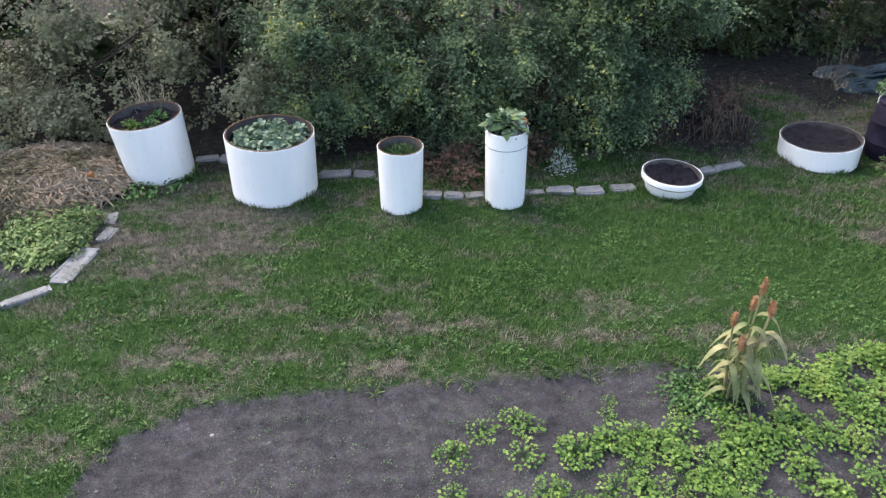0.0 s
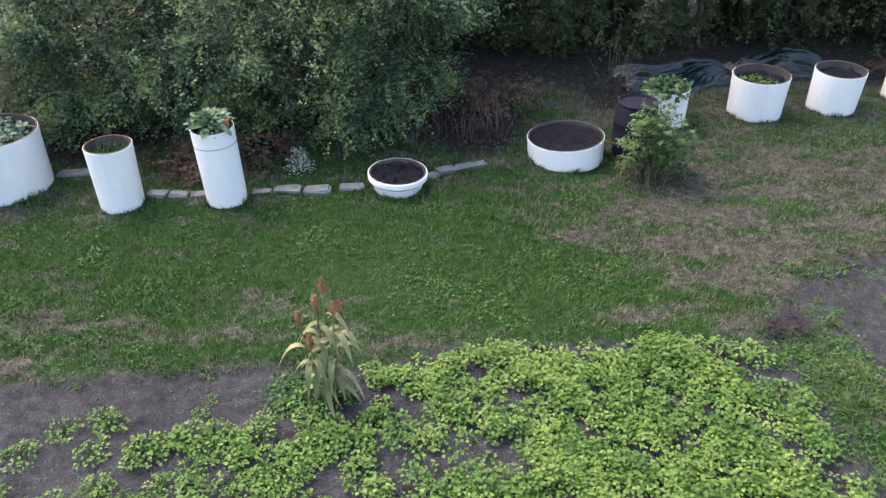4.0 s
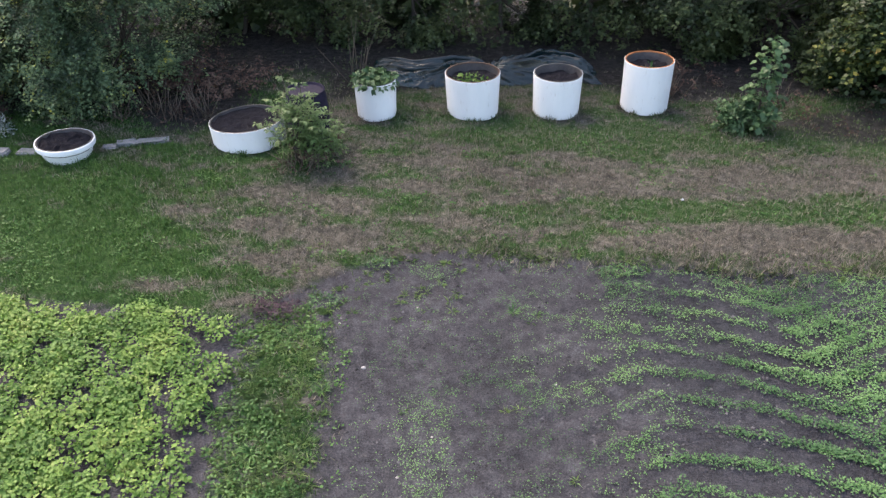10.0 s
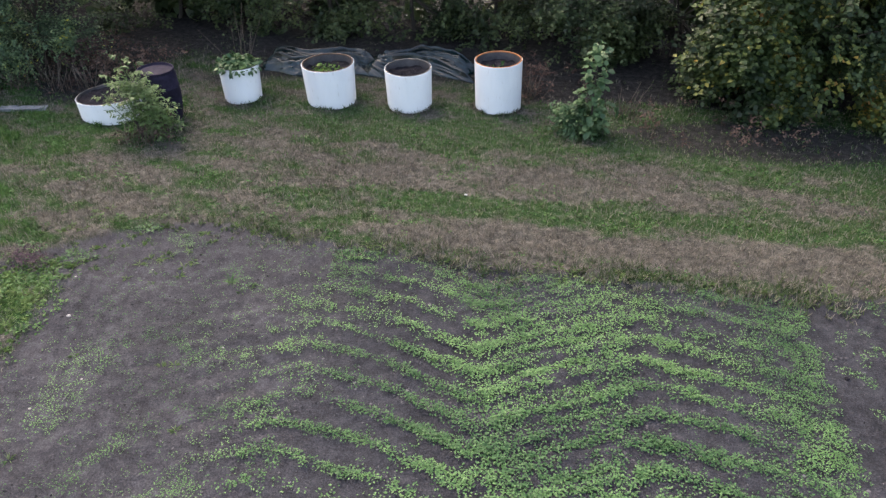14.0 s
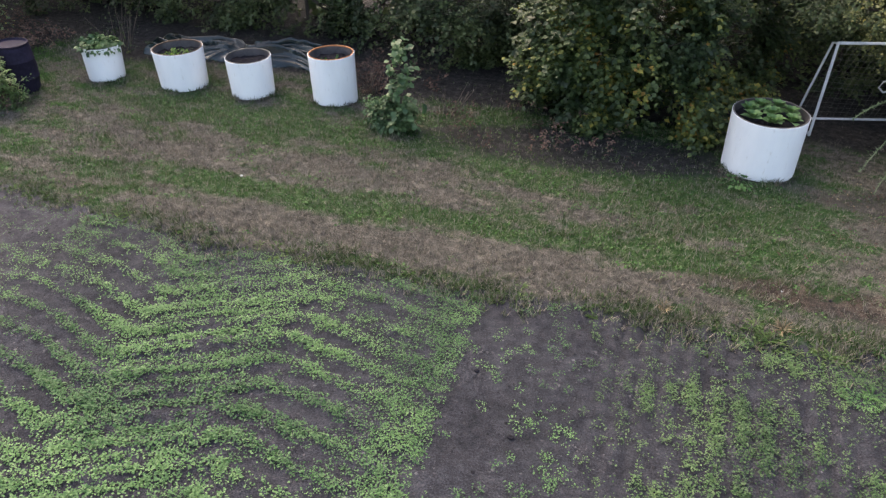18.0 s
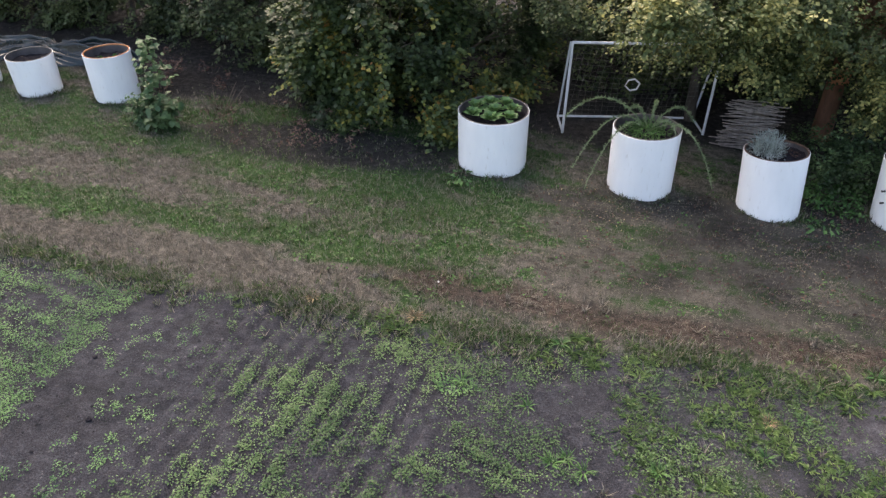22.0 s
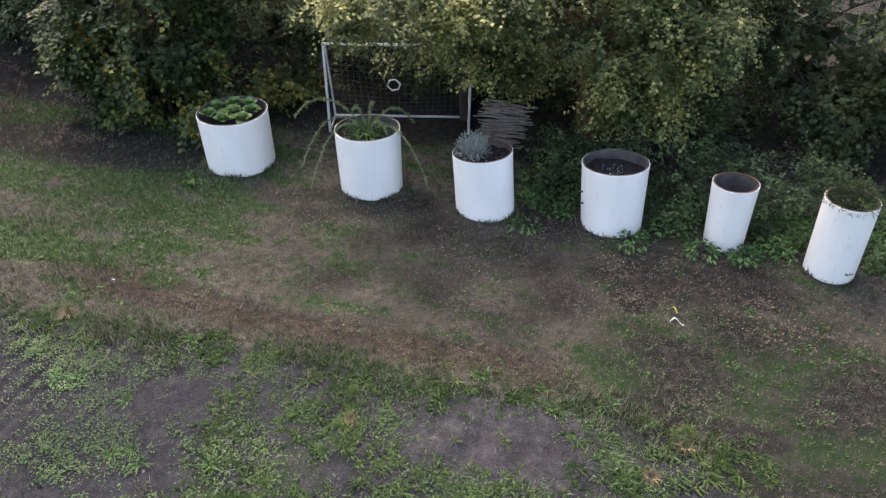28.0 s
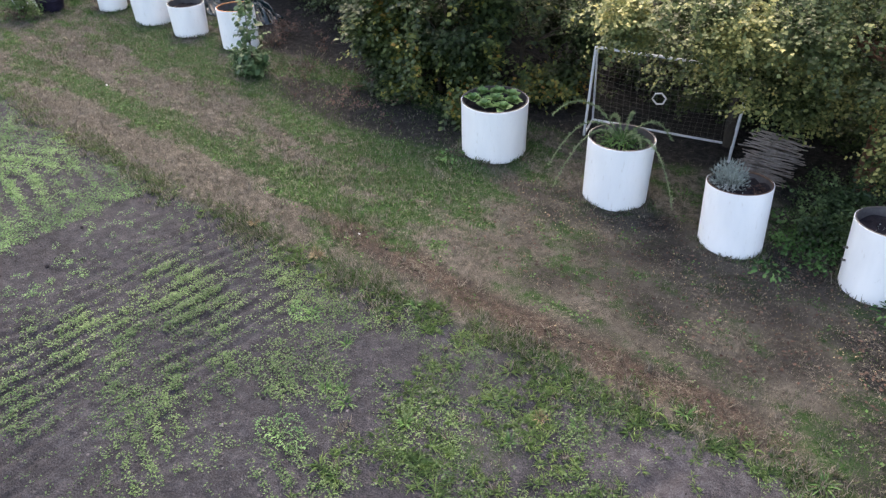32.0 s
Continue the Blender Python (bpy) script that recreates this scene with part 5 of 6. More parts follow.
def ball_leaves(n, r, zs, size, mat, g, ratio=0.6, up_bias=0.6, name="foliage", shape="oval", droop=0.2):
    d = unit(g.normal(0, 1, (n, 3)))
    d[:, 2] = np.abs(d[:, 2]) * zs
    at = d * r * g.uniform(0.35, 1, n)[:, None]
    up = unit(d * 0.5 + np.array([0, 0, up_bias]) + g.normal(0, 0.3, (n, 3)))
    al = unit(d + g.normal(0, 0.5, (n, 3)))
    s = size * g.uniform(0.6, 1.2, n)
    return leaf_mesh(name, at, al, up, s, s * ratio, mat, 0.15, shape, droop=droop)


G = np.random.default_rng(55)
for k, (dx, dy) in enumerate([(-0.34, -0.18), (-0.16, -0.36), (0.08, -0.3), (0.3, -0.25), (-0.3, 0.1), (-0.08, -0.06), (0.18, 0.0), (0.36, 0.05), (-0.15, 0.24), (0.1, 0.28)]):
    pot_plant("cabbage", -1.5 + dx, 9.9 + dy, 0.73, "grey-green cabbage in the wide planter", [("leaves", rosette(16, 0.16, G, 0.7, 0.9, L_CABBAGE, 0.35)), ("heart", ball_leaves(110, 0.16, 0.95, 0.072, L_CABBAGE, G, 0.85, droop=0.5))], "cabbage")
for k, (dx, dy) in enumerate([(-0.15, -0.14), (0.08, -0.18), (0.16, 0.08)]):
    pot_plant("weed", -3.2 + dx, 10.7 + dy, 0.77, "green and yellow weed in a planter", [("foliage", ball_leaves(60, 0.13, 0.9, 0.08, L_WEED if k else L_CROP, G))], "weed")


def stalks(n, r, h, mat, g, lean=0.2, thick=0.006, name="stalk", base=0.0):
    out = []
    for _ in range(n):
        a, q = g.uniform(0, 6.28), r * math.sqrt(g.uniform())
        tip = np.array([q * math.cos(a) + g.normal(0, lean), q * math.sin(a) + g.normal(0, lean), h * g.uniform(0.6, 1.1)])
        b = np.array([q * math.cos(a) * 0.7, q * math.sin(a) * 0.7, base])
        out.append(tube([b, (b + tip) / 2 + g.normal(0, 0.02, 3), tip], [thick, thick * 0.8, thick * 0.4], 4))
    v, f = join_np(out)
    return mesh_np(name, v, f, mat)



pot_plant("dry_stalks", -3.25, 11.35, 0.0, "dry grass stalks behind a planter", [("stalk", stalks(28, 0.25, 1.3, L_STRAW, G, 0.15, 0.008))], "stalks")
pot_plant("chives", 0.17, 9.11, 0.70, "low green chives in a narrow planter", [("foliage", stalks(240, 0.24, 0.12, L_WEED, G, 0.05, 0.005))])
pot_plant("kohlrabi", 1.52, 8.94, 1.06, "broad green leaves crowning a tall planter", [("leaves", rosette(24, 0.36, G, 0.5, 0.42, L_MAPLE, 0.3)), ("foliage", ball_leaves(150, 0.24, 0.8, 0.11, L_CABBAGE, G, 0.5, droop=0.35))])
pot_plant("plant_pot", 1.68, 8.86, 1.06, "small tilted terracotta pot among leaves", [("pot", mesh_np("pot", *lathe([(0.05, 0.0), (0.075, 0.11), (0.08, 0.13), (0.07, 0.13), (0.06, 0.03)], 16), TERRA, flat=False))], "pot")
pot_plant("chard", 8.30, 10.08, 0.52, "leafy dark greens spilling over a planter", [("foliage", ball_leaves(620, 0.37, 0.50, 0.10, L_MAPLE, G, 0.6, droop=0.5))])
pot_plant("salad", 9.86, 10.07, 0.54, "small yellow-green salad in a planter", [("foliage", ball_leaves(130, 0.30, 0.12, 0.06, L_CROP, G, 0.7))])
pot_plant("sprout", 12.72, 10.12, 0.68, "few small green sprouts in a planter", [("foliage", ball_leaves(28, 0.22, 0.1, 0.06, L_WEED, G, 0.6))])
for dx, dy in [(-0.27, -0.2), (0.0, -0.3), (0.26, -0.2), (-0.28, 0.08), (0.02, 0.0), (0.28, 0.1), (-0.1, 0.26), (0.14, 0.28)]:
    pot_plant("squash_plant", 19.57 + dx, 9.28 + dy, 0.81, "round-leaved green plant in a planter", [("leaves", rosette(15, 0.165, G, 0.9, 0.85, L_FRESH, 0.2))])
pot_plant("silver_herb", 23.28, 8.92, 0.78, "silver-grey bushy herb in a planter", [("foliage", ball_leaves(900, 0.25, 1.3, 0.06, L_SILVER, G, 0.16, 0.9, shape="kite")), ("stalk", stalks(60, 0.2, 0.3, L_SILVER, G, 0.05, 0.004))])
pot_plant("low_herb", 23.62, 9.0, 0.77, "low brownish herb beside silver herb", [("foliage", ball_leaves(90, 0.16, 0.3, 0.05, L_BROWN, G, 0.5))])
pot_plant("rosemary", 27.88, 8.50, 0.98, "dark needle-leaved herb in a narrow planter", [("foliage", ball_leaves(900, 0.34, 0.9, 0.08, L_IVY, G, 0.12, 0.9, shape="kite")), ("stalk", stalks(40, 0.25, 0.3, BARK, G, 0.08, 0.004))])
pot_plant("seedling", 25.16, 8.99, 0.77, "scattered pale sprouts on dark soil", [("foliage", ball_leaves(40, 0.2, 0.08, 0.025, L_SILVER, G, 0.5))])


def arching_plant():
    g = np.random.default_rng(61)
    p = thing("asparagus_plant", pose(21.75, 9.1, 0.84), "feathery green plant with long arching stems", "plant")
    for ax, ay, h, drop in [(-0.95, -0.25, 0.42, -0.55), (-1.15, 0.1, 0.5, 0.05), (-0.75, -0.45, 0.35, -0.75), (0.95, -0.3, 0.35, -0.6), (0.6, 0.25, 0.4, 0.1), (0.05, 0.1, 0.3, 0.40), (-0.3, 0.2, 0.3, 0.2), (0.35, -0.2, 0.25, 0.1)]:
        q = np.linspace(0, 1, 14)[:, None]
        end, mid = np.array([ax, ay, drop]), np.array([ax * 0.55, ay * 0.5, h * 1.6])
        path = 2 * q * (1 - q) * mid + q**2 * end
        st = part("stem", mesh_np("stem", *tube(path, np.linspace(0.008, 0.004, 14), 5), L_FEATHER, flat=False), p)
        n = 260
        t = g.uniform(0.15, 1, n)
        at = np.stack([np.interp(t, q[:, 0], path[:, i]) for i in range(3)], 1)
        al = unit(g.normal(0, 1, (n, 3)) + np.array([0, 0, 0.3]))
        part("needles", leaf_mesh("needles", at, al, unit(g.normal(0, 1, (n, 3)) + np.array([0, 0, 1.0])), g.uniform(0.025, 0.06, n), 0.011, L_FEATHER, 0.1), st)
    part("foliage", ball_leaves(480, 0.34, 0.35, 0.09, L_WEED, g, 0.16, 0.6, shape="kite"), p)


arching_plant()


# ---- barrel, shrub, canes, sheets ----
def build_barrel():
    p = thing("barrel", pose(7.34, 9.08, 0), "dark blue-black plastic rain barrel by a shrub", "barrel")
    v, f = lathe([(0.24, -0.026), (0.27, 0.034), (0.30, 0.218), (0.305, 0.245), (0.315, 0.262), (0.305, 0.279), (0.315, 0.437), (0.305, 0.542), (0.315, 0.559), (0.305, 0.577), (0.295, 0.752), (0.27, 0.813)], 40)
    part("body", mesh_np("body", v, f, BARREL, flat=False), p)
    v, f = lathe([(0.27, 0.808), (0.285, 0.821), (0.285, 0.843), (0.265, 0.848), (0.25, 0.813), (0.12, 0.808), (0.001, 0.808)], 40)
    part("lid", mesh_np("lid", v, f, BARREL, flat=False), p, "sunken dark lid")


build_barrel()
elder = bush("elder_shrub", 7.32, 8.42, 0.36, 0.28, 0.14, 0.86, 2000, 0.052, L_ELDER, "young green elder shrub before the barrel", "shrub", 0.02, 81, limbs=12, shell=0.2, belly=0.3, reach=0.16, ratio=0.42)


def elder_shoots():
    """Upright shoots with paired narrow leaflets on side stalks."""
    g = np.random.default_rng(181)
    for dx, dy, h in ((-0.10, 0.0, 1.28), (0.05, 0.05, 1.18), (0.20, -0.02, 1.05), (-0.26, -0.05, 1.0), (0.34, -0.08, 0.80), (0.46, -0.12, 0.62), (-0.02, -0.22, 0.92), (-0.36, -0.12, 0.66), (0.14, -0.26, 0.78)):
        q = np.linspace(0, 1, 6)[:, None]
        tip = np.array([dx * 1.25, dy * 1.2, h])
        path = np.array([dx * 0.3, dy * 0.3, 0.0]) * (1 - q) + tip * q + np.sin(q * 4) * np.array([0.02, 0.015, 0])
        st = part("shoot", mesh_np("shoot", *tube(path, np.linspace(0.009, 0.004, 6), 5), L_ELDER, flat=False), elder)
        at, al, up, ln = [], [], [], []
        for k in range(13):
            t = 0.28 + 0.72 * k / 12
            b = np.array([np.interp(t, q[:, 0], path[:, i]) for i in range(3)])
            a = k * 2.4 + g.uniform(-0.4, 0.4)
            L = (0.24 - 0.14 * t) * g.uniform(0.8, 1.2)
            out = np.array([math.cos(a), math.sin(a), 0.35])
            side = np.array([-math.sin(a), math.cos(a), 0.0])
            for u in np.linspace(0.3, 1.0, 4):
                for sg in (-1, 1):
                    at.append(b + out * L * u)
                    al.append(out * 0.5 + side * sg + g.normal(0, 0.15, 3) + [0, 0, -0.25])
                    up.append(np.array([0, 0, 1.0]) + g.normal(0, 0.25, 3))
                    ln.append(g.uniform(0.055, 0.095))
        ln = np.array(ln)
        tagged(part("foliage", leaf_mesh("foliage", np.array(at), np.array(al), np.array(up), ln, ln * 0.40, L_ELDER, 0.15, "oval", droop=0.25), st), kind="stuff")


elder_shoots()
bush("purple_weed", 7.44, 5.10, 0.24, 0.15, -0.05, 0.14, 900, 0.032, L_PURPLE, "dark purple withered weed on bare soil", "weed", 0.0, 187, reach=0.10, ratio=0.5)
bush("dry_weed", 7.36, 8.25, 0.42, 0.26, -0.1, 0.34, 620, 0.06, L_BROWN, "withered brown growth at the shrub's foot", "weed", 0.0, 82, reach=0.16, ratio=0.5)
canes = pot_plant("cane_bundle", 7.92, 11.2, 0, "bare upright canes at the lawn's far end", [("foliage", ball_leaves(160, 0.45, 2.4, 0.05, L_HAZEL, G))], "canes")
for _ in range(10):
    part("cane", stalks(1, 0.22, 1.1, TWIG, G, 0.22, 0.006, "cane"), canes)


def maple_sapling():
    """A slim stem with tiers of broad hanging leaves, widest at the foot."""
    g = np.random.default_rng(83)
    p = thing("maple_sapling", pose(14.17, 9.15, 0), "young maple sapling with pale green leaves", "sapling")
    q = np.linspace(0, 1, 8)[:, None]
    stem = np.array([0.05, 0.0, 1.42]) * q + np.sin(q * 6) * np.array([0.015, 0.01, 0])
    part("trunk", mesh_np("trunk", *tube(stem, np.linspace(0.020, 0.006, 8), 7), BARK, flat=False), p)
    at, al, up, sz = [], [], [], []
    for k in range(38):
        t = 0.06 + 0.94 * k / 37
        b = np.array([np.interp(t, q[:, 0], stem[:, i]) for i in range(3)])
        a = k * 2.4 + g.uniform(-0.5, 0.5)
        L = (0.26 * (1 - t) ** 0.7 + 0.06) * g.uniform(0.7, 1.15)
        d = np.array([math.cos(a), math.sin(a), 0.25])
        part("limb", mesh_np("limb", *tube([b, b + d * L * 0.5, b + d * L + [0, 0, -0.03]], [0.005, 0.004, 0.002], 4), L_MAPLE, flat=False), p)
        for n in range(int(5 + 18 * L)):
            u = g.uniform(0.35, 1.1)
            at.append(b + d * L * u + g.normal(0, 0.035, 3))
            al.append(d + g.normal(0, 0.5, 3) + [0, 0, -0.35])
            up.append(np.array([0.3 * d[0], 0.3 * d[1] - 0.25, 1.0]) + g.normal(0, 0.25, 3))
            sz.append(g.uniform(0.07, 0.125))
    sz = np.array(sz)
    tagged(part("foliage", leaf_mesh("foliage", np.array(at), np.array(al), np.array(up), sz, sz * 0.9, L_MAPLE, 0.12, "oval", droop=0.2), p), kind="stuff")


maple_sapling()
bush("low_growth", 13.98, 9.3, 0.34, 0.26, -0.05, 0.36, 1500, 0.06, L_MAPLE, "leafy green growth at the sapling's foot", "shrub", 0.012, 183, per=7, shell=0.25, limbs=8, reach=0.12)
bush("dead_brush", 1.0, 9.95, 0.55, 0.35, -0.1, 0.42, 1500, 0.06, L_BROWN, "withered red-brown growth behind the kerb", "brush", 0.0, 84, reach=0.16, ratio=0.5)
bush("dead_brush", 2.0, 9.85, 0.35, 0.3, -0.1, 0.45, 900, 0.06, L_BROWN, "withered red-brown growth behind the kerb", "brush", 0.0, 85, reach=0.16, ratio=0.5)
bush("dead_brush", 5.3, 11.2, 0.9, 0.8, -0.15, 0.6, 2600, 0.06, L_BROWN, "dark withered growth beside the thicket", "brush", 0.0, 86, reach=0.16, ratio=0.5)
bush("dead_brush", 13.6, 11.0, 0.7, 0.5, -0.1, 0.4, 700, 0.06, L_BROWN, "withered brush beside the last planter", "brush", 0.0, 87, reach=0.16, ratio=0.5)
bush("dead_brush", 16.3, 9.5, 1.3, 0.35, -0.1, 0.28, 1500, 0.05, L_BROWN, "brown withered growth under the hazel", "brush", 0.0, 88, reach=0.16, ratio=0.5)
pot_plant("silver_plant", 2.52, 9.55, 0, "silver-white woolly plant in the border", [("foliage", ball_leaves(420, 0.22, 1.7, 0.045, L_SILVER, G, 0.36))])
for dx, dy, dh in [(7.4, 8.22, 0.36), (7.15, 8.2, 0.3), (4.6, 10.2, 0.5), (5.0, 10.0, 0.55), (5.5, 10.0, 0.6), (4.2, 10.0, 0.4), (13.3, 10.5, 0.5), (14.8, 9.9, 0.45)]:
    pot_plant("dry_stalks", dx, dy, 0, "dry brown stalks at the shrub's foot" if dy < 9 else "dry brown stalks at the thicket's edge", [("stalk", stalks(14, 0.25, dh, TWIG, G, 0.15, 0.006)), ("foliage", ball_leaves(40, 0.3, 0.8, 0.05, L_BROWN, G))], "stalks")


def sheet(x0, x1, y0, y1, h, seed, label, fan):
    """Plastic sheeting pulled into long sharp folds that run together at one end (fan)."""
    g = np.random.default_rng(seed)
    nx, ny = 110, 150
    X, Y = np.meshgrid(np.linspace(0, 1, nx), np.linspace(0, 1, ny))
    edge = np.clip(np.minimum(np.minimum(X, 1 - X) * 7, np.minimum(Y, 1 - Y) * 4), 0, 1) ** 0.7
    ph = g.uniform(0, 6, 6)
    ray = np.arctan2(Y - 0.45, np.abs(fan - X) * 0.9) + 0.05 * np.sin(X * 7 + ph[0])
    crease = (1 - np.abs(np.sin(ray * 11 + ph[4]))) ** 2 + 0.6 * (1 - np.abs(np.sin(ray * 27 + ph[2] + X))) ** 2
    tuck = (1 - np.abs(np.sin(Y * 9 + X * 2.5 + ph[1]))) ** 3
    Z = edge * (h * (0.40 + 0.22 * np.sin(X * 3 + ph[3]) * np.sin(Y * 3)) + 0.12 * crease * np.clip(2.2 * np.abs(fan - X), 0.2, 1) + 0.05 * tuck + 0.012 * np.sin(X * 31 + Y * 23))
    wx = x0 + (x1 - x0) * X + 0.08 * np.sin(Y * 9 + ph[5])
    wy = y0 + (y1 - y0) * Y + 0.12 * np.sin(X * 8 + ph[1])
    v = np.stack([wx.ravel(), wy.ravel(), Z.ravel() + 0.01], 1)
    i = (np.arange(ny - 1)[:, None] * nx + np.arange(nx - 1)[None]).ravel()
    f = np.stack([i, i + 1, i + nx + 1, i + nx], 1)
    tagged(new("plastic_sheet", mesh_np("plastic_sheet", v, f, TARP, flat=False)), label, "plastic sheet")


sheet(8.25, 10.3, 11.15, 12.15, 0.46, 3, "crumpled dark green plastic sheeting on the ground", 1.12)
sheet(10.2, 12.2, 11.2, 12.1, 0.36, 4, "crumpled black plastic sheeting behind the planters", -0.12)


# ---- goal, sticks, nest box ----
def bar(name, pts, r, mat, parent, label=""):
    return part(name, mesh_np(name, *tube(pts, [r] * len(pts), 10), mat, flat=False), parent, label)


def build_goal():
    p = thing("football_goal", pose(0, 0, 0), "small white tube football goal with a torn net", "goal")
    fl, fr = np.array([20.53, 10.62, 0.0]), np.array([22.78, 11.12, 0.0])
    back = unit(np.array([-0.217, 0.976, 0.0])) * 0.62
    up = np.array([0, 0, 1.50])
    bar("left_post", [fl, fl + up * 0.5, fl + up], 0.022, METAL, p)
    bar("right_post", [fr, fr + up * 0.5, fr + up], 0.022, METAL, p)
    bar("crossbar", [fl + up, (fl + fr) / 2 + up, fr + up], 0.022, METAL, p)
    bar("ground_bar", [fl + back + [0, 0, 0.03], (fl + fr) / 2 + back + [0, 0, 0.03], fr + back + [0, 0, 0.03]], 0.02, METAL, p)
    for s in (fl, fr):
        bar("back_stay", [s + up, s + up * 0.97 + back * 0.25, s + back + [0, 0, 0.03]], 0.018, METAL, p)
        bar("side_bar", [s + [0, 0, 0.03], s + back * 0.5 + [0, 0, 0.03], s + back + [0, 0, 0.03]], 0.018, METAL, p)
    g = np.random.default_rng(8)
    cords = []
    n, m = 23, 15
    def at(u, w):
        sag = 0.10 * math.sin(math.pi * u) * math.sin(math.pi * w)
        return fl + (fr - fl) * u + up * (1 - w) + back * (w**0.8) + np.array([0.02 * math.sin(9 * u + 5 * w), 0.5 * sag, -sag])
    for i in range(n + 1):
        cords.append(tube([at(i / n, w) for w in np.linspace(0, 1, 9)], [0.0022] * 9, 3))
    for j in range(m + 1):
        cords.append(tube([at(u, j / m) for u in np.linspace(0, 1, 13)], [0.0022] * 13, 3))
    v, f = join_np(cords)
    tagged(part("net", mesh_np("net", v, f, NET), p, "thin grey net"), kind="stuff")
    c = at(0.475, 0.46) + np.array([0, -0.2, 0.06])
    ring = [c + np.array([0.11 * math.cos(a) * (1 + 0.1 * math.sin(2 * a)), 0.0, 0.10 * math.sin(a)]) for a in np.linspace(0.3, 6.58, 7)]
    bar("ring", ring, 0.014, PAPER, p, "white plastic ring on the net")


build_goal()


def build_sticks():
    g = np.random.default_rng(14)
    p = thing("stick_pile", pose(23.30, 10.85, 0), "stack of grey sticks beside the goal", "stick pile")
    k = 0
    for layer in range(24):
        for j in range(3):
            L = g.uniform(0.29, 0.38)
            z, y = 0.02 + layer * 0.030, -0.12 + 0.12 * j + g.normal(0, 0.02)
            c = np.array([g.normal(0, 0.06) + 0.008 * layer, y, z])
            d = unit(np.array([1, g.normal(0, 0.09), g.normal(0, 0.055)])) * L
            pts = [c - d, c - d * 0.3 + g.normal(0, 0.008, 3), c + d * 0.3 + g.normal(0, 0.008, 3), c + d]
            part("stick", mesh_np("stick", *tube(pts, [0.009, 0.0115, 0.011, 0.007], 6), STICK, flat=False), p)


build_sticks()


def build_clods():
    """Crumbs of earth over the bare soil."""
    g = np.random.default_rng(77)
    m = 46000
    x, y = g.uniform(-3.2, 26.5, m), g.uniform(1.2, 6.1, m)
    ok = soil_mask(x, y) > g.uniform(0.4, 1.0, m)
    x, y = x[ok], y[ok]
    n = len(x)
    r = 0.004 + 0.014 * g.power(0.3, n) * g.uniform(0.4, 1.4, n)
    octa = np.array([[1, 0, 0], [0, 1, 0], [-1, 0, 0], [0, -1, 0], [0, 0, 0.8], [0, 0, -0.6]])
    v = octa[None] * r[:, None, None] * g.uniform(0.6, 1.4, (n, 6, 1)) + g.normal(0, 0.15, (n, 6, 3)) * r[:, None, None]
    v = v + np.stack([x, y, land(x, y) + r * 0.1], 1)[:, None]
    f = np.array([[0, 1, 4], [1, 2, 4], [2, 3, 4], [3, 0, 4]])
    f = (np.arange(n)[:, None, None] * 6 + f[None]).reshape(-1, 3)
    tagged(new("earth_crumbs", mesh_np("earth_crumbs", v.reshape(-1, 3), f, CRUMB)), "small crumbs of dark grey earth", "soil", kind="stuff")


build_clods()


def nest_box():
    p = thing("nest_box", pose(24.58, 11.26, 1.12), "small red-brown wooden box on the oak trunk", "box")
    for nm, sx, sy, sz, ox, oy, oz in [("back_panel", 0.26, 0.02, 0.2, 0, 0.06, 0), ("floor_panel", 0.26, 0.14, 0.02, 0, 0, -0.09), ("roof", 0.3, 0.18, 0.025, 0, -0.01, 0.11), ("front_panel", 0.26, 0.02, 0.11, 0, -0.06, -0.035), ("side_panel", 0.02, 0.14, 0.2, -0.12, 0, 0), ("side_panel", 0.02, 0.14, 0.2, 0.12, 0, 0)]:
        bm = bmesh.new()
        bmesh.ops.create_cube(bm, size=1.0)
        bmesh.ops.bevel(bm, geom=bm.edges[:], offset=0.04, segments=1, affect="EDGES")
        for v in bm.verts:
            v.co = Vector((v.co.x * sx + ox, v.co.y * sy + oy, v.co.z * sz + oz))
        me = bpy.data.meshes.new(nm)
        bm.to_mesh(me)
        bm.free()
        me.materials.append(TERRA)
        part(nm, me, p)


nest_box()


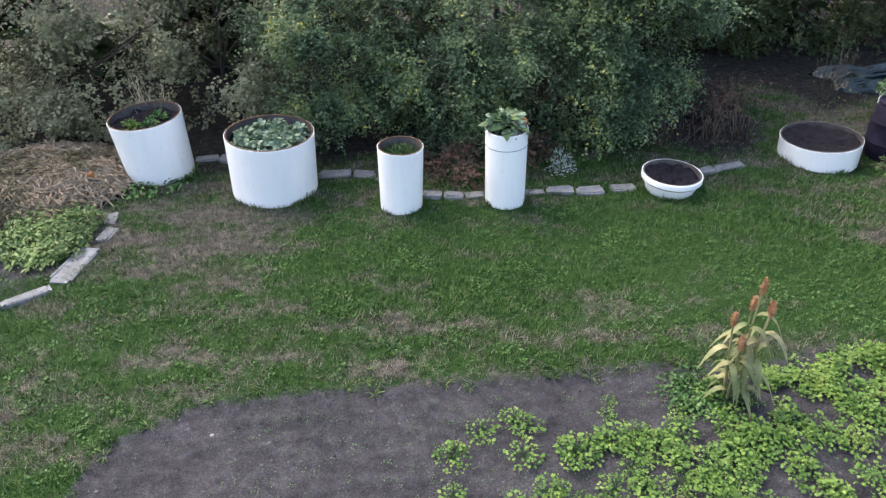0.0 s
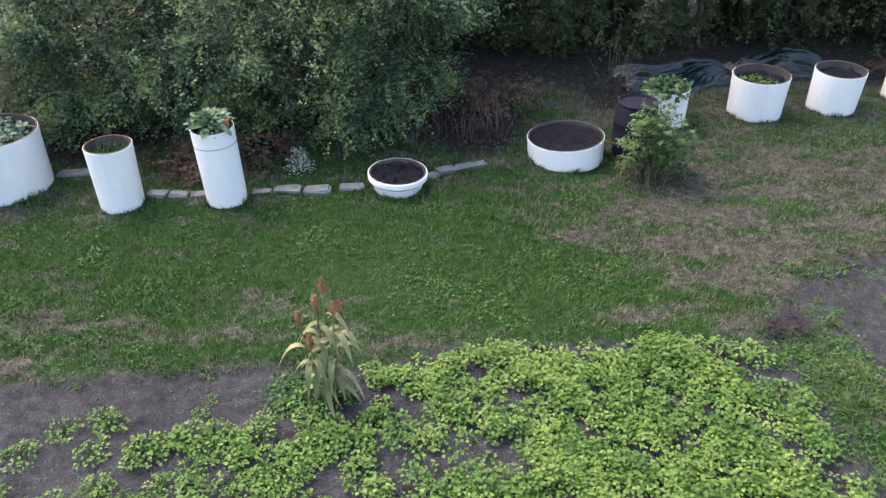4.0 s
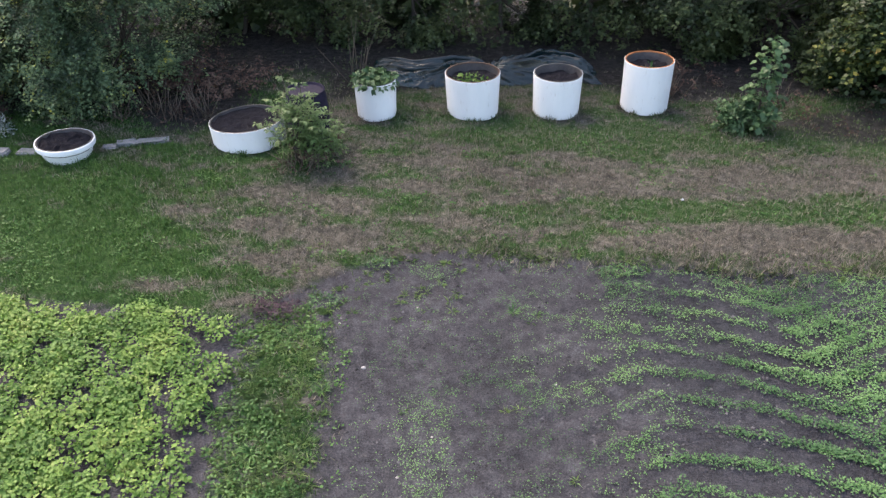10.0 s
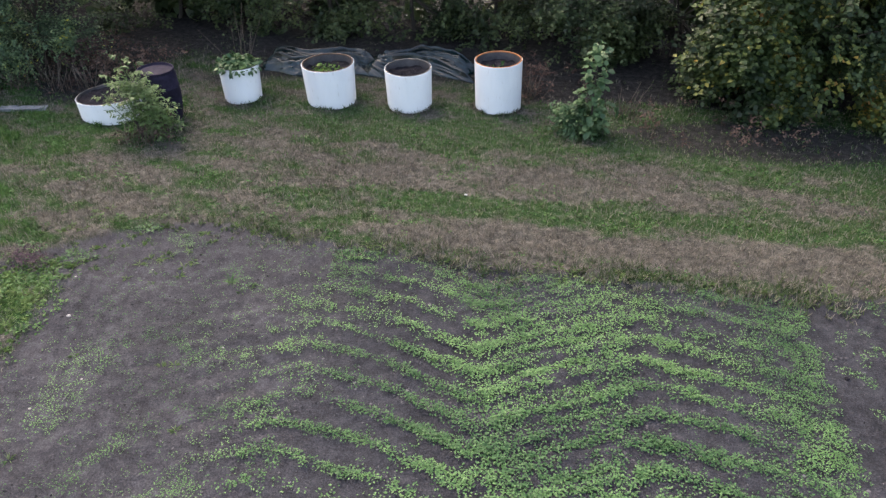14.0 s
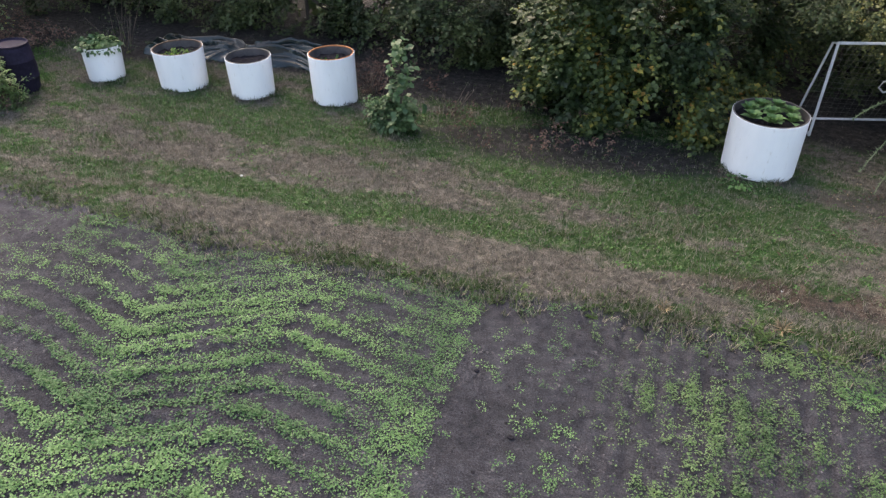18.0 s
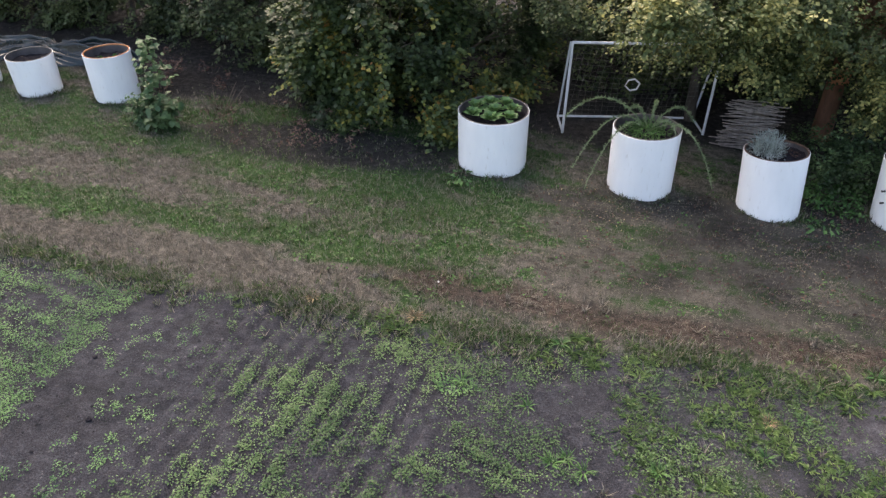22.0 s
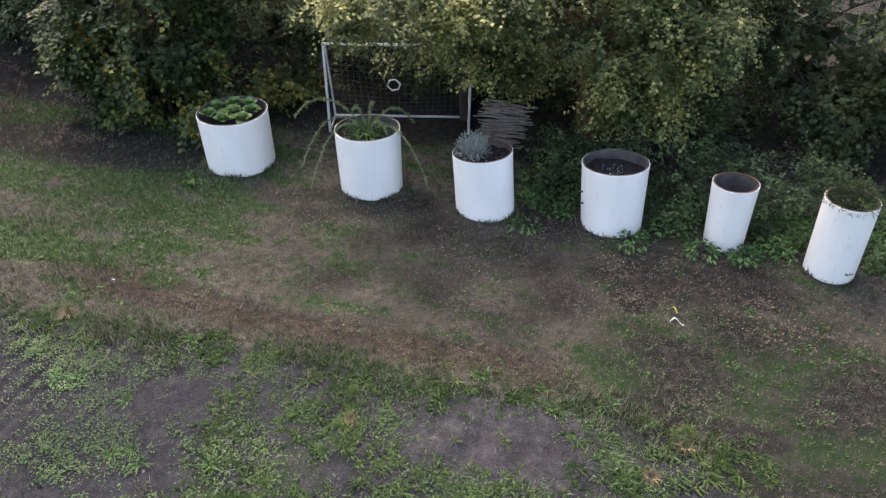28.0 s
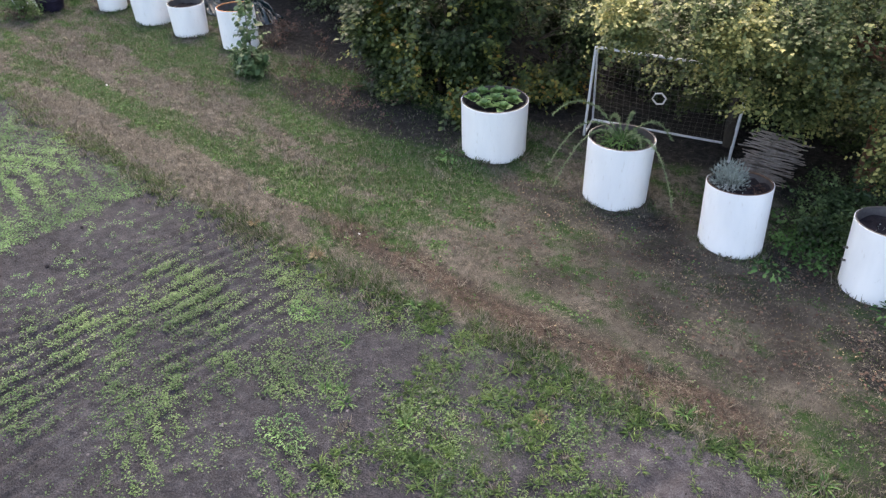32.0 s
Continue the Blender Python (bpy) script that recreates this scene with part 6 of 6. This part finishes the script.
# ---- sorghum ----
def build_sorghum():
    g = np.random.default_rng(19)
    p = thing("sorghum_plant", pose(2.70, 5.02, -0.02), "tall sorghum plant with reddish seed heads", "plant")
    for dx, dy, h in [(-0.17, 0.0, 1.08), (0.05, 0.05, 1.36), (0.13, -0.05, 1.18), (0.0, 0.02, 1.22), (-0.13, -0.08, 0.86), (0.16, 0.03, 1.1)]:
        base = np.array([dx * 0.4, dy * 0.4, 0.0])
        top = np.array([dx + g.normal(0, 0.02), dy, h - 0.16])
        q = np.linspace(0, 1, 7)[:, None]
        path = base * (1 - q) + top * q
        st = part("stem", mesh_np("stem", *tube(path, np.linspace(0.014, 0.008, 7), 6), L_SORGHUM, flat=False), p)
        for k in range(8):
            t = 0.12 + 0.78 * k / 8
            b = base * (1 - t) + top * t
            a = k * 2.6 + g.uniform(-0.5, 0.5)
            L = g.uniform(0.2, 0.3)
            u = np.linspace(0, 1, 7)
            mid = b + np.stack([np.cos(a) * L * u, np.sin(a) * L * u, L * (1.2 * u - 1.9 * u**2)], 1)
            w = 0.027 * np.sin(np.pi * (0.12 + 0.88 * u)) + 0.003
            sd = np.array([-math.sin(a), math.cos(a), 0])
            v = np.concatenate([mid - sd * w[:, None], mid + [0, 0, -0.008], mid + sd * w[:, None]])
            i = np.arange(6)
            f = np.concatenate([np.stack([i, i + 7, i + 8, i + 1], 1), np.stack([i + 7, i + 14, i + 15, i + 8], 1)])
            part("leaf", mesh_np("leaf", v, f, L_SORGHUM, flat=False), st)
        k = g.uniform(0.75, 0.95)
        v, f = lathe([(0.002, -0.02), (0.013, 0.0), (0.022, 0.05), (0.024, 0.09), (0.018, 0.14), (0.008, 0.18), (0.001, 0.19)], 10, 0.06, 5)
        v = v * k + top + g.normal(0, 0.003, v.shape)
        head = part("seed_head", mesh_np("seed_head", v, f, HEAD), p, "reddish-brown seed head")
        m = 170
        u, th = g.uniform(0, 1, m), g.uniform(0, 6.28, m)
        d = np.stack([np.cos(th), np.sin(th), g.uniform(0.2, 1.2, m)], 1)
        r = 0.024 * np.sin(np.pi * (0.1 + 0.86 * u))
        at = top + np.stack([np.cos(th) * r, np.sin(th) * r, 0.19 * u - 0.01], 1) * k
        tagged(part("grains", leaf_mesh("grains", at, d, g.normal(0, 1, (m, 3)), g.uniform(0.012, 0.026, m), 0.012, HEAD, 0.3), head), kind="stuff")


build_sorghum()
pot_plant("weed_clump", 2.42, 5.16, -0.02, "low bright green clump beside the sorghum", [("foliage", ball_leaves(800, 0.36, 0.32, 0.036, L_WEED, G, 0.75))], "weed")


# ---- small things on the ground ----
def pebble(x, y, r, label, mat, name="pebble"):
    bm = bmesh.new()
    bmesh.ops.create_icosphere(bm, subdivisions=2, radius=r)
    g = np.random.default_rng(int(abs(x) * 100))
    for v in bm.verts:
        v.co = Vector((v.co.x, v.co.y * 0.75, v.co.z * 0.55)) * (1 + g.normal(0, 0.06))
    me = bpy.data.meshes.new(name)
    bm.to_mesh(me)
    bm.free()
    me.materials.append(mat)
    tagged(new(name, me), label, name).matrix_world = pose(x, y, float(land(np.array(x), np.array(y))) + r * 0.3)


for x, y, r in [(8.36, 4.2, 0.04), (8.08, 4.86, 0.022), (-2.06, 5.5, 0.03), (3.37, 5.24, 0.02), (10.2, 3.9, 0.02), (9.0, 3.3, 0.02), (8.7, 2.9, 0.022), (8.9, 5.1, 0.018)]:
    pebble(x, y, r * 0.65, "pale pebble on the dark soil", PEBBLE)
for x, y, r in [(12.43, 7.13, 0.024), (19.49, 6.14, 0.016)]:
    pebble(x, y, r, "small white scrap on the grass", PAPER, "scrap")
for x, y, r in [(17.05, 3.69, 0.055), (16.4, 4.1, 0.05), (11.0, 3.0, 0.04), (19.99, 6.09, 0.04), (14.4, 2.2, 0.05), (16.85, 3.35, 0.06), (16.6, 2.9, 0.035), (18.1, 2.9, 0.045), (19.2, 2.6, 0.04), (20.6, 3.4, 0.045), (7.42, 5.15, 0.07), (7.25, 5.02, 0.05), (7.6, 5.25, 0.05)]:
    pebble(x, y, r * 0.55, "dark clod of earth", POT_SOIL, "clod")


def strip(name, x, y, a, L, mat, label):
    u = np.linspace(0, 1, 9)
    mid = np.stack([x + L * (u - 0.5) * math.cos(a), y + L * (u - 0.5) * math.sin(a) + 0.05 * np.sin(u * 4), 0.03 + 0.02 * np.sin(u * 6)], 1)
    sd = np.array([-math.sin(a), math.cos(a), 0.2]) * 0.008
    lo = np.array([0, 0, -0.006])
    v = np.concatenate([mid - sd, mid + sd, mid - sd + lo, mid + sd + lo])
    i = np.arange(8)
    f = np.concatenate([np.stack([i, i + 9, i + 10, i + 1], 1), np.stack([i + 19, i + 28, i + 27, i + 18], 1), np.stack([i + 18, i, i + 1, i + 19], 1), np.stack([i + 9, i + 27, i + 28, i + 10], 1)])
    tagged(new(name, mesh_np(name, v, f, mat, flat=False)), label, "scrap")


strip("yellow_peel", 26.0, 7.19, 2.4, 0.15, PEEL, "curled yellow peel lying on the ground")
strip("paper_scrap", 26.05, 6.98, 0.1, 0.15, PAPER, "white paper scrap lying on the ground")


# ---- single weeds that stand out ----
def weed_tuft(x, y, r, mat, label, blades=30, ratio=0.085, category="weed"):
    g = np.random.default_rng(int(x * 100))
    p = thing("weed_tuft", pose(x, y, float(land(np.array(x), np.array(y))) - 0.005), label, category, "single weeds on the field")
    th = g.uniform(0, 2 * np.pi, blades)
    at = np.stack([0.015 * np.cos(th), 0.015 * np.sin(th), np.zeros(blades)], 1)
    al = np.stack([np.cos(th), np.sin(th), g.uniform(0.3, 2.2, blades)], 1)
    up = np.stack([-0.7 * np.cos(th), -0.7 * np.sin(th), np.ones(blades)], 1)
    ln = r * g.uniform(0.4, 0.95, blades)
    tagged(part("foliage", leaf_mesh("foliage", at, al, up, ln, ln * ratio, mat, 0.25, "oval", droop=0.45), p), kind="stuff")


for x, y, r in ((21.04, 3.84, 0.16), (21.17, 3.94, 0.13), (21.32, 3.83, 0.15), (20.75, 4.48, 0.13), (20.08, 4.64, 0.15), (21.95, 3.97, 0.15), (22.88, 4.35, 0.12), (24.09, 5.63, 0.15), (25.38, 5.55, 0.17), (25.74, 5.41, 0.14), (7.01, 3.72, 0.16), (9.92, 4.95, 0.14),
                (7.6, 4.68, 0.13), (20.98, 5.40, 0.14), (20.3, 5.3, 0.13), (23.3, 4.9, 0.12), (7.45, 3.2, 0.15), (8.0, 3.9, 0.12)):
    weed_tuft(x, y, r, L_WEED, "strap-leaved green weed standing on the grey soil")
for x, y, r in ((19.40, 5.44, 0.17), (22.96, 4.78, 0.12), (25.8, 4.8, 0.13), (18.2, 5.5, 0.13), (26.1, 5.2, 0.14)):
    weed_tuft(x, y, r, L_FLAKE, "pale dry grass tuft at the field's edge", 60, 0.04, "grass")


def leaf_patch(x, y, rx, ry, n, label):
    """Low fresh leaves spreading over the soil."""
    g = np.random.default_rng(int(x * 100) + 5)
    p = thing("leaf_patch", pose(x, y, float(land(np.array(x), np.array(y)))), label, "weeds")
    q, th = np.sqrt(g.uniform(0, 1, n)), g.uniform(0, 2 * np.pi, n)
    q = q * (0.6 + 0.5 * np.abs(np.sin(1.5 * th + x)))
    at = np.stack([rx * q * np.cos(th), ry * q * np.sin(th), g.uniform(0.005, 0.045, n)], 1)
    al = np.stack([np.cos(th), np.sin(th), g.normal(0.1, 0.3, n)], 1) + g.normal(0, 0.5, (n, 3)) * np.array([1, 1, 0.3])
    up = np.array([0, 0, 1.0]) + g.normal(0, 0.4, (n, 3))
    sz = g.uniform(0.014, 0.034, n)
    tagged(part("foliage", leaf_mesh("foliage", at, al, up, sz, sz * 0.6, L_SEED, 0.15), p), kind="stuff")


for x, y, rx, ry, n in ((20.03, 4.57, 0.26, 0.13, 420), (11.26, 5.62, 0.32, 0.12, 420), (21.1, 3.2, 0.3, 0.2, 380), (7.25, 5.3, 0.2, 0.15, 200), (7.9, 5.25, 0.25, 0.12, 260), (8.5, 5.9, 0.2, 0.1, 200)):
    leaf_patch(x, y, rx, ry, n, "low fresh green leaf patch on the soil")
